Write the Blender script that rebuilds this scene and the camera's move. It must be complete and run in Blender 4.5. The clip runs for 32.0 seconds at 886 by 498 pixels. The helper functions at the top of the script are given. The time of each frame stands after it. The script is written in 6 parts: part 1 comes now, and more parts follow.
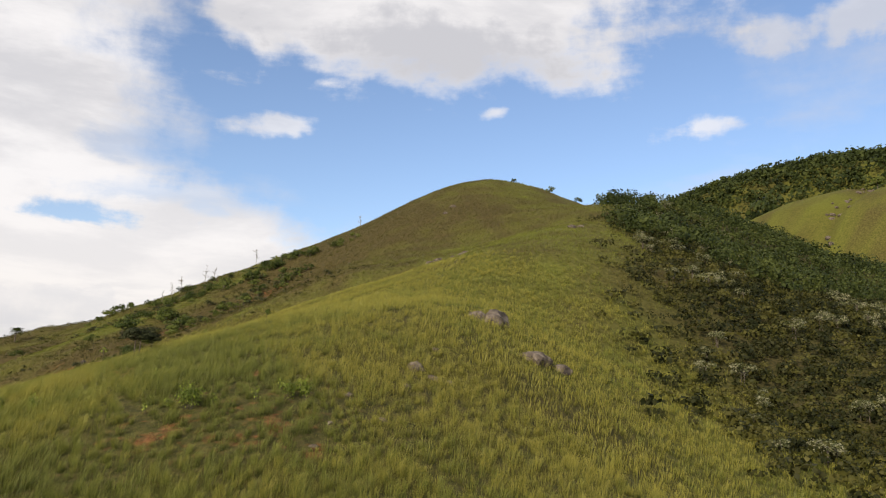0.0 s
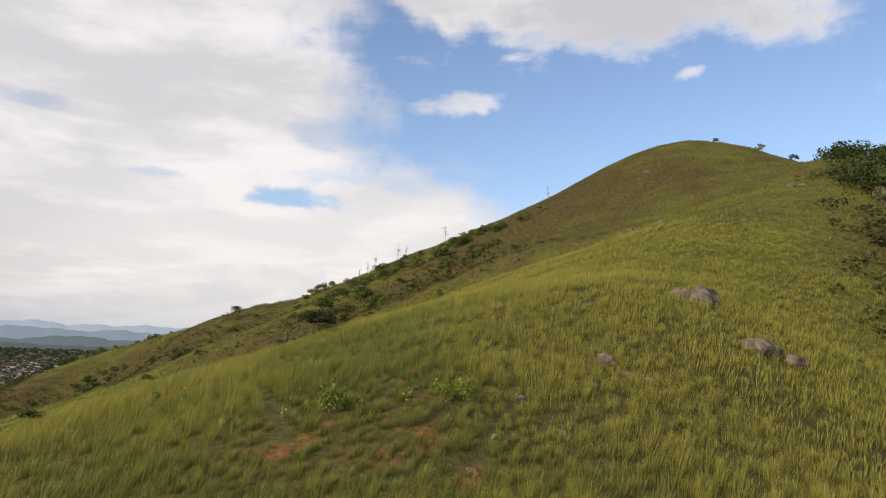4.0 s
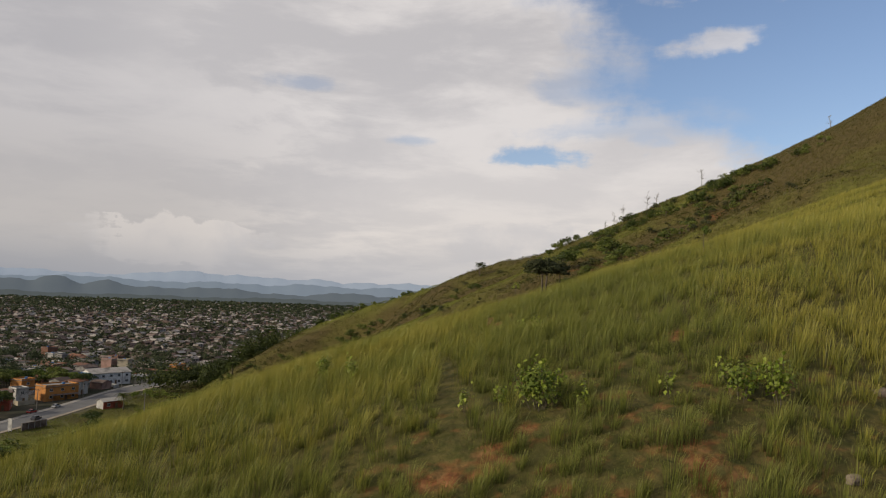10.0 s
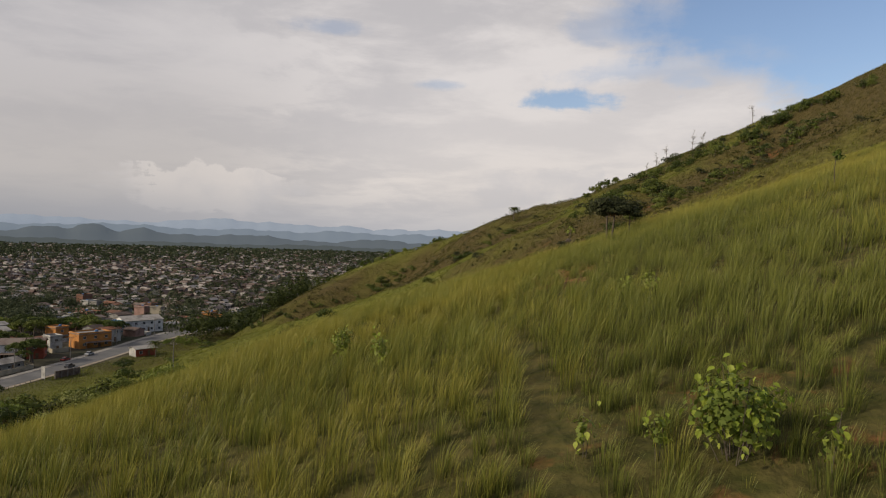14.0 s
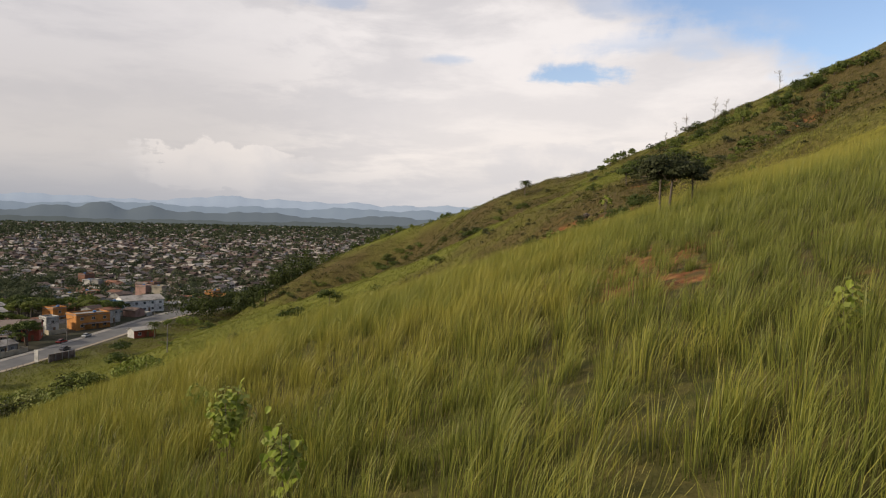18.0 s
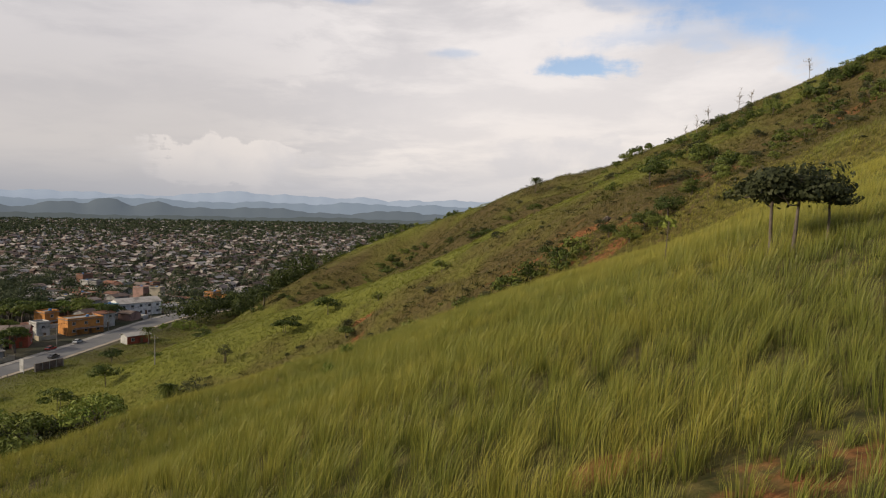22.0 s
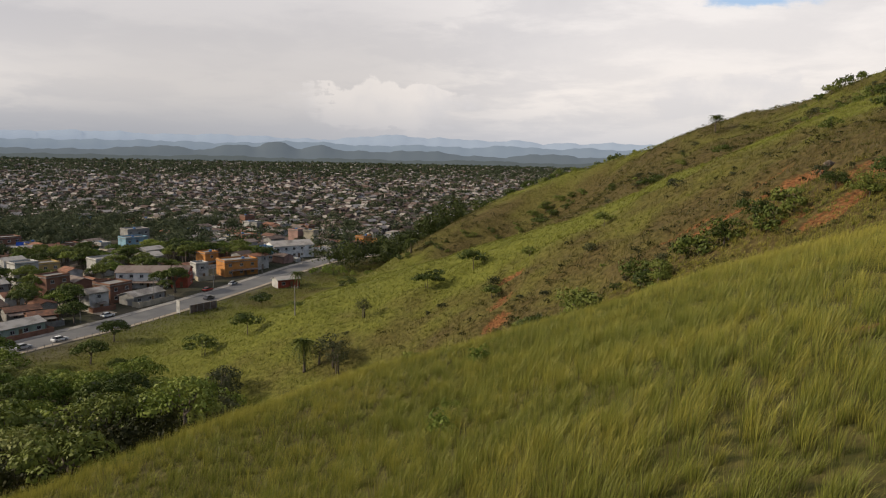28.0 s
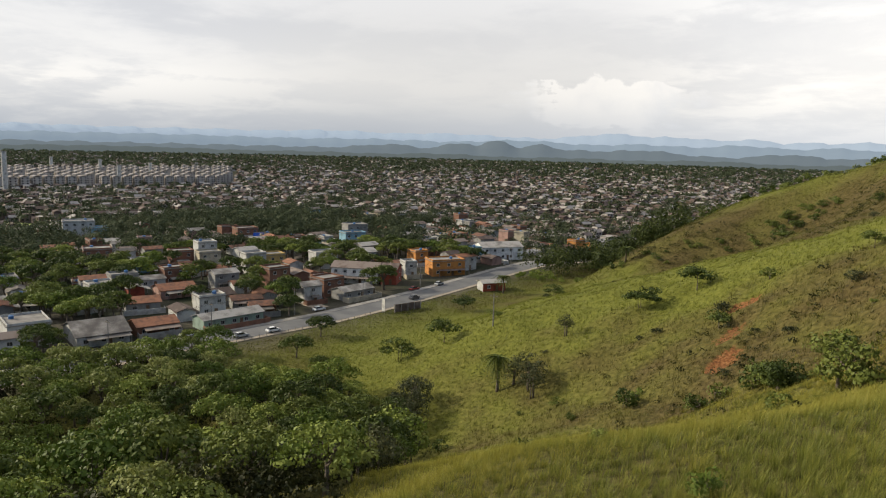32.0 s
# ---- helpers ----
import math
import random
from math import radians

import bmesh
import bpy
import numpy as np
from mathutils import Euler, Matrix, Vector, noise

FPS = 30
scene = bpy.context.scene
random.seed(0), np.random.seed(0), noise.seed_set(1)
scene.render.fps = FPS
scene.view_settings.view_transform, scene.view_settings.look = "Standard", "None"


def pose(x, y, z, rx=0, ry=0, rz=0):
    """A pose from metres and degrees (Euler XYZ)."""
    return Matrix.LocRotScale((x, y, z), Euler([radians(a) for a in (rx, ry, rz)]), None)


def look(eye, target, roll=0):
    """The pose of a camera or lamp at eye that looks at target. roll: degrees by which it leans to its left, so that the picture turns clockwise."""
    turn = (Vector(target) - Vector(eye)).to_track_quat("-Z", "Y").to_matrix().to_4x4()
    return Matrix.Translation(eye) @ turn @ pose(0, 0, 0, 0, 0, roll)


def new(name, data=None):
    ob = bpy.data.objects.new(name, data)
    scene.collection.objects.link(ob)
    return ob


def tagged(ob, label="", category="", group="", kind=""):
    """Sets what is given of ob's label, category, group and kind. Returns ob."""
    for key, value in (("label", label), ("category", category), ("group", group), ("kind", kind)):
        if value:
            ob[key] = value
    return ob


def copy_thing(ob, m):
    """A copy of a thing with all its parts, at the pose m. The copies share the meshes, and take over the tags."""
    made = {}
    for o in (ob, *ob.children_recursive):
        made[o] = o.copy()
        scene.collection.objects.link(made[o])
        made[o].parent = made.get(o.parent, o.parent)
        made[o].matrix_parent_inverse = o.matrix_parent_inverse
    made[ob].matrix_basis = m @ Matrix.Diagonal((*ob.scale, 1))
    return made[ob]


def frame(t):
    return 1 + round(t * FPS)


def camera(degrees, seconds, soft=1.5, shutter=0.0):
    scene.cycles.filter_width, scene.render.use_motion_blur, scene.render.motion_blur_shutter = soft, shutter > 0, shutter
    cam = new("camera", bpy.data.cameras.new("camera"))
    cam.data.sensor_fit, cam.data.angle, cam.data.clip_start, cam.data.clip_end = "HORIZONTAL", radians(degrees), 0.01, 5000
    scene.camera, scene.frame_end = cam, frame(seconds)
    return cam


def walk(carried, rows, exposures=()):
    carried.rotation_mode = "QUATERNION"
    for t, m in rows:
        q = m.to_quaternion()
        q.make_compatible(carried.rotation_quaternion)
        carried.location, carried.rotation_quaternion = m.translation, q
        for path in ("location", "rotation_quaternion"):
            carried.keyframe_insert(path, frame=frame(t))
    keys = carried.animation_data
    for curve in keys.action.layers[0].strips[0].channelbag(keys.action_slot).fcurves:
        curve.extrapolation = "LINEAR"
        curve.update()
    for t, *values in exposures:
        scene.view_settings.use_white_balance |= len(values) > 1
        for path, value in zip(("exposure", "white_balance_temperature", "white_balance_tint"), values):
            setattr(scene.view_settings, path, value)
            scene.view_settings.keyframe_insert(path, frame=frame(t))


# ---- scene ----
EXPOSURES = [(0.0, 0.07, 6500, 13), (6.0, -0.07, 6600, 14), (9.0, -0.3, 6650, 14), (13.0, -0.45, 6700, 14), (14.5, -0.3, 6700, 15), (17.0, -0.04, 6700, 15), (19.0, -0.04, 6700, 15), (21.0, -0.10, 6700, 15), (25.0, -0.09, 6700, 15), (28.0, -0.03, 6650, 14), (30.0, 0.16, 6600, 12), (32.0, 0.28, 6500, 10)]
cam = camera(63.32, 32.0, 1.15)
# seconds, eye (x, y, z), heading to the left of +y, pitch upwards, roll
PATH = [
    (0, 0.000, -0.000, 0.000, -26.952, 10.527, 1.651),
    (0.5, 0.520, 0.832, 0.365, -26.881, 10.460, 1.630),
    (1, 1.007, 1.687, 0.720, -26.902, 9.667, 1.623),
    (1.5, 1.488, 2.550, 1.094, -26.878, 9.519, 1.680),
    (2, 1.973, 3.461, 1.373, -26.105, 9.493, 1.649),
    (2.5, 2.431, 4.417, 1.450, -23.136, 9.349, 1.798),
    (3, 2.876, 5.421, 1.441, -18.086, 9.211, 1.872),
    (3.5, 3.399, 6.399, 1.377, -14.392, 8.972, 2.047),
    (5.5, 5.258, 10.779, 1.269, -4.005, 3.791, 2.208),
    (6, 5.512, 11.869, 1.231, -0.864, 3.591, 2.298),
    (6.5, 5.735, 12.962, 1.198, 1.603, 3.422, 2.284),
    (7, 5.932, 14.103, 1.156, 3.243, 3.422, 2.264),
    (7.5, 6.096, 15.304, 1.217, 5.288, 3.448, 2.260),
    (8, 6.222, 16.471, 1.231, 6.607, 3.471, 2.312),
    (8.5, 6.250, 17.630, 1.236, 7.252, 3.512, 2.283),
    (9, 6.257, 18.773, 1.259, 7.578, 3.591, 2.223),
    (9.5, 6.202, 19.940, 1.279, 7.830, 3.685, 2.167),
    (10, 6.043, 21.152, 1.279, 7.839, 3.774, 2.169),
    (10.5, 5.791, 22.402, 1.297, 8.688, 3.771, 2.111),
    (11, 5.573, 23.664, 1.269, 9.944, 3.822, 2.092),
    (11.5, 5.341, 24.841, 1.276, 9.990, 3.879, 2.096),
    (12, 5.011, 25.985, 1.297, 10.041, 3.944, 2.048),
    (12.5, 4.640, 27.171, 1.271, 10.069, 2.402, 2.137),
    (13, 4.277, 28.348, 1.259, 10.007, -0.364, 2.035),
    (13.5, 3.935, 29.526, 1.272, 10.036, -0.612, 1.908),
    (14, 3.589, 30.690, 1.288, 10.064, -0.607, 1.885),
    (14.5, 3.222, 31.855, 1.284, 10.061, -2.214, 1.823),
    (16.5, 2.524, 37.903, 1.106, 10.460, -2.348, 1.613),
    (17, 2.260, 39.416, 1.076, 10.562, -2.420, 1.542),
    (17.5, 1.990, 40.954, 1.072, 10.618, -2.448, 1.475),
    (18, 1.731, 42.544, 1.137, 10.695, -2.528, 1.528),
    (18.5, 1.459, 44.181, 1.322, 10.759, -2.559, 1.480),
    (19, 1.167, 45.857, 1.635, 10.833, -2.636, 1.475),
    (19.5, 0.868, 47.558, 2.018, 10.899, -2.690, 1.430),
    (20, 0.571, 49.255, 2.375, 10.980, -2.774, 1.400),
    (20.5, 0.288, 50.937, 2.645, 11.035, -2.854, 1.391),
    (21, 0.011, 52.609, 2.831, 11.102, -2.922, 1.299),
    (21.5, -0.288, 54.260, 2.936, 11.173, -2.936, 1.318),
    (22, -0.655, 55.911, 2.978, 11.255, -3.000, 1.271),
    (22.5, -1.093, 57.584, 2.981, 11.929, -3.057, 1.236),
    (23, -1.590, 59.267, 2.962, 13.026, -3.152, 1.191),
    (23.5, -2.107, 60.953, 2.942, 13.998, -3.238, 1.151),
    (24, -2.618, 62.644, 2.920, 14.698, -3.300, 1.122),
    (24.5, -3.141, 64.313, 2.890, 15.742, -3.337, 1.148),
    (25, -3.660, 65.979, 2.856, 16.808, -3.364, 1.070),
    (25.5, -4.166, 67.641, 2.822, 18.427, -3.391, 1.061),
    (27.5, -5.766, 73.969, 2.842, 22.749, -6.684, 1.301),
    (28, -6.248, 75.488, 2.887, 23.341, -7.754, 1.260),
    (28.5, -6.731, 76.999, 2.907, 24.192, -7.742, 1.224),
    (29, -7.219, 78.500, 2.896, 24.626, -7.713, 1.275),
    (29.5, -7.772, 80.012, 2.907, 24.769, -7.699, 1.309),
    (30, -8.435, 81.591, 2.948, 24.856, -7.666, 1.324),
    (30.5, -9.244, 83.289, 3.017, 28.455, -7.763, 1.321),
    (31, -10.112, 85.155, 3.087, 35.727, -7.981, 1.419),
    (31.5, -10.977, 87.144, 3.108, 38.053, -8.092, 1.478),
    (32, -11.861, 89.161, 3.106, 40.554, -8.237, 1.500),
]


def eye_pose(x, y, z, heading, pitch, roll):
    return pose(x, y, z, 0, 0, heading) @ pose(0, 0, 0, 90 + pitch, 0, 0) @ pose(0, 0, 0, 0, 0, roll)


walk(cam, [(row[0], eye_pose(*row[1:])) for row in PATH], EXPOSURES)
# ---- end of path ----

# ---- sky, sun ----
SUN_AZ, SUN_EL = radians(120), radians(25)  # the sun stands to the left of +y and behind, half veiled by cloud
world = bpy.data.worlds.new("sky")
scene.world = world
world.use_nodes = True


def build_sky(nt):
    nt.nodes.clear()
    n = nt.nodes.new
    link = nt.links.new

    def math_node(op, a, b=None, c=None):
        m = n("ShaderNodeMath")
        m.operation = op
        for k, v in enumerate((a, b, c)):
            if v is None:
                continue
            if isinstance(v, (int, float)):
                m.inputs[k].default_value = v
            else:
                link(v, m.inputs[k])
        return m.outputs[0]

    def ramp(value, low, high):
        m = n("ShaderNodeMapRange")
        m.interpolation_type = "SMOOTHSTEP"
        link(value, m.inputs["Value"])
        m.inputs["From Min"].default_value, m.inputs["From Max"].default_value = low, high
        return m.outputs["Result"]

    def mix(fac, a, b):
        m = n("ShaderNodeMix")
        m.data_type = "RGBA"
        for key, v in ((0, fac), (6, a), (7, b)):
            if isinstance(v, (int, float)):
                m.inputs[key].default_value = v
            elif isinstance(v, tuple):
                m.inputs[key].default_value = (*v, 1)
            else:
                link(v, m.inputs[key])
        return m.outputs[2]

    sky = n("ShaderNodeTexSky")
    sky.sky_type = "NISHITA"
    sky.sun_disc = False
    sky.sun_elevation, sky.sun_rotation = SUN_EL, -SUN_AZ
    sky.air_density, sky.dust_density, sky.ozone_density = 1.0, 1.0, 1.2
    direction = n("ShaderNodeTexCoord").outputs["Generated"]
    xyz = n("ShaderNodeSeparateXYZ")
    link(direction, xyz.inputs[0])
    x, y, z = xyz.outputs
    # bearing to the left of +y and height over the horizon, in degrees
    az = math_node("MULTIPLY", math_node("ARCTAN2", math_node("MULTIPLY", x, -1.0), y), 57.2958)
    el = math_node("MULTIPLY", math_node("ARCSINE", z), 57.2958)
    up = math_node("ADD", math_node("MAXIMUM", z, 0.0), 0.16)
    deck = n("ShaderNodeCombineXYZ")  # clouds lie on a flat deck, so they flatten towards the horizon
    link(math_node("DIVIDE", x, up), deck.inputs[0])
    link(math_node("DIVIDE", y, up), deck.inputs[1])
    link(math_node("MULTIPLY", z, 5.0), deck.inputs[2])

    def noise_at(vector, scale, detail, rough, seed, warp=0.0):
        shift = n("ShaderNodeVectorMath")
        link(vector, shift.inputs[0])
        shift.inputs[1].default_value = (seed, seed * 0.7, seed * 0.3)
        t = n("ShaderNodeTexNoise")
        link(shift.outputs[0], t.inputs["Vector"])
        t.inputs["Scale"].default_value, t.inputs["Detail"].default_value = scale, detail
        t.inputs["Roughness"].default_value, t.inputs["Distortion"].default_value = rough, warp
        return t.outputs["Fac"]

    broad = noise_at(deck.outputs[0], 0.7, 9, 0.56, 3.1, 0.15)
    streaky = noise_at(deck.outputs[0], 1.9, 10, 0.6, 7.7, 0.2)
    puffy = noise_at(direction, 9.0, 9, 0.58, 2.3, 0.1)
    wisp = math_node("SUBTRACT", math_node("ADD", math_node("MULTIPLY", puffy, 0.6), math_node("MULTIPLY", streaky, 0.6)), 0.6)

    def blob(az0, el0, wide, high, ragged=7.0, soft=0.55, tilt=0.0):
        """1 inside a ragged oval of the sky, 0 outside."""
        da = math_node("MULTIPLY", math_node("SUBTRACT", az, az0), 1.0 / wide)
        de = math_node("MULTIPLY", math_node("SUBTRACT", math_node("SUBTRACT", el, el0), math_node("MULTIPLY", math_node("SUBTRACT", az, az0), tilt)), 1.0 / high)
        far = math_node("SQRT", math_node("ADD", math_node("MULTIPLY", da, da), math_node("MULTIPLY", de, de)))
        return ramp(math_node("ADD", far, math_node("MULTIPLY", wisp, -ragged)), 1.0 + soft, 1.0 - soft)

    # a closed sheet over the town; its ragged edge runs over the hill, reaching farther across low down
    edge = math_node("ADD", math_node("MULTIPLY", ramp(el, 17.0, 5.0), -24.0), -4.5)
    sheet = math_node("ADD", math_node("SUBTRACT", az, edge), math_node("ADD", math_node("MULTIPLY", wisp, 34.0), math_node("MULTIPLY", math_node("SUBTRACT", broad, 0.5), 22.0)))
    cover = ramp(sheet, -4.0, 6.0)
    # thin veils drift over the blue beyond it
    thin = math_node("MULTIPLY", ramp(math_node("ADD", broad, math_node("MULTIPLY", wisp, 0.5)), 0.50, 0.72), 0.5)
    cover = math_node("MAXIMUM", cover, thin)
    # cloud added behind and overhead, out of view, to whiten the ambient light
    cover = math_node("MAXIMUM", cover, math_node("MULTIPLY", ramp(el, 33.0, 50.0), ramp(broad, 0.3, 0.5)))
    # gaps of blue in the sheet
    gap = blob(1.2, 11.1, 4.8, 0.8, 7.0, 0.45)
    for spot in ((-3.2, 13.2, 4.5, 0.7), (-3.5, 16.6, 2.6, 0.8), (19.5, 16.0, 2.6, 0.5), (10.5, 12.3, 1.6, 0.35)):
        gap = math_node("MAXIMUM", gap, math_node("MULTIPLY", blob(*spot, 8.0, 0.7), 0.45))
    cover = math_node("MULTIPLY", cover, math_node("SUBTRACT", 1.0, math_node("MULTIPLY", gap, 0.92)))
    # the bank over the hill and the puffs round it
    bank = blob(-26.5, 30.0, 19.0, 7.0, 3.2, 0.30)
    cover = math_node("MAXIMUM", cover, bank)
    for spot in ((-7.8, 22.7, 3.0, 0.9), (-13.2, 19.5, 2.2, 0.6), (-31.2, 21.4, 1.2, 0.45), (-47.8, 19.5, 2.8, 0.7), (-60.0, 26.5, 4.0, 1.3), (-17.0, 23.0, 2.0, 0.5)):
        cover = math_node("MAXIMUM", cover, math_node("MULTIPLY", blob(*spot, 11.0, 0.7, -0.12), 0.75))
    # body of the cloud: bright where the light comes through, grey where it is thick
    thick = ramp(math_node("ADD", math_node("MULTIPLY", streaky, 0.55), math_node("MULTIPLY", broad, 0.45)), 0.41, 0.58)
    dull = math_node("MULTIPLY", ramp(az, 8.0, 42.0), ramp(el, 0.5, 9.0))
    thick = math_node("MAXIMUM", math_node("MULTIPLY", thick, 0.75), math_node("MULTIPLY", dull, math_node("ADD", math_node("MULTIPLY", thick, 0.4), 0.6)))
    for spot, depth in (((18.8, 9.0, 4.2, 0.9), 0.75), ((4.6, 3.7, 3.6, 0.75), 1.0), ((-1.0, 4.4, 2.5, 0.5), 0.6), ((11.5, 2.8, 4.0, 0.9), 0.7), ((27.0, 9.0, 3.5, 0.7), 0.5), ((46.0, 8.0, 8.0, 0.8), 0.6), ((57.0, 4.4, 6.0, 0.5), 0.6), ((-27.0, 26.0, 10.0, 2.6), 0.95), ((-40.0, 27.0, 6.0, 2.0), 0.5)):
        thick = math_node("MAXIMUM", thick, math_node("MULTIPLY", blob(*spot, 6.0, 0.6), depth))
    thick = math_node("MULTIPLY", thick, math_node("SUBTRACT", 1.0, math_node("MULTIPLY", blob(2.0, 7.0, 15.0, 7.0, 2.0, 0.7), 0.55)))
    low = ramp(el, 15.0, 2.0)
    white = mix(low, (1.0, 0.985, 0.96), (1.0, 0.96, 0.90))
    cloud = mix(thick, white, (0.63, 0.635, 0.655))
    # heaped tops stand along the horizon
    heap = noise_at(direction, 6.5, 10, 0.56, 0.0)
    tall = math_node("ADD", math_node("MULTIPLY", blob(28.5, 4.0, 5.0, 2.4, 3.0, 0.6), 0.20), math_node("MULTIPLY", blob(2.0, 4.5, 6.0, 1.6, 3.0, 0.6), 0.07))
    tops = ramp(math_node("ADD", math_node("SUBTRACT", heap, math_node("MULTIPLY", z, 2.2)), tall), 0.40, 0.43)
    tops = math_node("MULTIPLY", tops, ramp(tall, 0.0, 0.10))
    cloud = mix(math_node("MULTIPLY", tops, 0.85), cloud, mix(ramp(math_node("ADD", heap, math_node("MULTIPLY", puffy, 0.3)), 0.80, 0.58), (0.80, 0.795, 0.795), (1.05, 1.0, 0.93)))
    cover = math_node("MAXIMUM", cover, math_node("MULTIPLY", tops, 0.9))
    # thicker, duller cloud low over the town
    grey = math_node("MULTIPLY", math_node("MULTIPLY", ramp(az, 14.0, 32.0), ramp(az, 66.0, 44.0)), ramp(el, 15.0, 4.0))
    cloud = mix(math_node("MULTIPLY", grey, math_node("SUBTRACT", 0.8, math_node("MULTIPLY", tops, 0.35))), cloud, (0.66, 0.645, 0.625))
    haze = ramp(el, 5.0, -0.3)
    blue = n("ShaderNodeVectorMath")
    blue.operation = "MULTIPLY"
    link(sky.outputs[0], blue.inputs[0])
    blue.inputs[1].default_value = SKY_GAIN
    clouds = n("ShaderNodeVectorMath")
    clouds.operation = "SCALE"
    link(cloud, clouds.inputs[0])
    clouds.inputs["Scale"].default_value = CLOUD_GAIN
    seen = mix(math_node("MULTIPLY", cover, 0.97), blue.outputs[0], clouds.outputs[0])
    west = ramp(az, 5.0, 50.0)
    veil = mix(west, tuple(CLOUD_GAIN * v for v in (0.62, 0.65, 0.69)), tuple(CLOUD_GAIN * v for v in (0.36, 0.40, 0.455)))
    seen = mix(math_node("MULTIPLY", haze, 0.85), seen, veil)
    back = n("ShaderNodeBackground")
    link(seen, back.inputs["Color"])
    back.inputs["Strength"].default_value = 0.1
    out = n("ShaderNodeOutputWorld")
    link(back.outputs[0], out.inputs[0])


SKY_GAIN, CLOUD_GAIN = (1.60, 1.64, 1.74), 9.2
build_sky(world.node_tree)
sun_data = bpy.data.lights.new("sun", "SUN")
sun_data.energy, sun_data.angle, sun_data.color = 4.8, radians(3), (1.0, 0.90, 0.70)
sun = new("sun", sun_data)
sun.matrix_world = look((0, 0, 0), (math.sin(SUN_AZ) * math.cos(SUN_EL), -math.cos(SUN_AZ) * math.cos(SUN_EL), -math.sin(SUN_EL)))

# ---- lie of the land ----
PLAIN = -51.0
EAST = np.array([-150.0, -105, -70, -40, -15, 8, 32, 62, 100, 150, 230])
HILL = {  # height of the hillside along lines of equal y, at the x of EAST
    -30: (-57.8, -45.2, -30.8, -20.6, -15.3, -13.4, -14.9, -17.1, -17.8, -15.0, -7.1),
    25: (-60.7, -44.5, -29.1, -16.2, -8.5, -6.4, -5.4, -8.1, -7.1, -2.4, 7.2),
    60: (-63.0, -43.9, -28.1, -18.6, -6.1, 0.7, 6.6, -0.7, 1.4, 6.5, 15.2),
    95: (-65.4, -44.2, -25.7, -14.0, -7.3, 2.2, 9.7, 19.5, 20.5, 17.2, 24.1),
    130: (-67.2, -52.3, -31.1, -14.3, -5.7, 0.5, 11.6, 23.1, 36.9, 33.7, 34.3),
    165: (-64.4, -54.4, -35.5, -21.9, -8.3, 2.7, 14.8, 27.1, 37.4, 54.1, 45.8),
    205: (-58.0, -39.8, -30.6, -17.7, -3.7, 7.3, 14.4, 29.8, 49.6, 64.0, 54.5),
    255: (-53.3, -32.8, -22.2, -12.3, -0.6, 10.9, 23.2, 40.0, 61.1, 85.3, 54.7),
    335: (-49.6, -12.6, 0.1, 11.0, 16.4, 22.0, 32.2, 44.1, 55.6, 57.6, 39.4),
}


def spline_weights(knots, v):
    """Rows of weights on the knots' values, for a natural cubic through them."""
    n, h = len(knots), np.diff(knots)
    a, b = np.eye(n), np.zeros((n, n))
    for i in range(1, n - 1):
        a[i, i - 1 : i + 2] = h[i - 1], 2 * (h[i - 1] + h[i]), h[i]
        b[i, i - 1 : i + 2] = 6 / h[i - 1], -6 / h[i - 1] - 6 / h[i], 6 / h[i]
    bend = np.linalg.solve(a, b)
    v = np.clip(v, knots[0], knots[-1])
    i = np.clip(np.searchsorted(knots, v) - 1, 0, n - 2)
    s, r = h[i], np.arange(len(v))
    p = (knots[i + 1] - v) / s
    q = 1 - p
    w = np.zeros((len(v), n))
    w[r, i] += p
    w[r, i + 1] += q
    return w + ((p**3 - p) * s * s / 6)[:, None] * bend[i] + ((q**3 - q) * s * s / 6)[:, None] * bend[i + 1]


def smooth(v, low, high):
    t = np.clip((v - low) / (high - low), 0, 1)
    return t * t * (3 - 2 * t)


def bell(x, y, cx, cy, lx, ly, turn=0.0):
    c, s = math.cos(radians(turn)), math.sin(radians(turn))
    u, v = (x - cx) * c + (y - cy) * s, -(x - cx) * s + (y - cy) * c
    return np.exp(-0.5 * ((u / lx) ** 2 + (v / ly) ** 2))


def lumps(x, y, size):
    """Cheap rolling noise, about -1 to 1."""
    k = 1 / size
    return (np.sin(x * k * 1.7 + 1.3 * np.sin(y * k * 1.1 + 0.4)) * np.sin(y * k * 1.9 + 1.7 * np.sin(x * k * 0.8 + 2.1)) + 0.5 * np.sin(x * k * 3.7 + y * k * 2.9) * np.sin(y * k * 4.3 - x * k * 1.3)) / 1.5


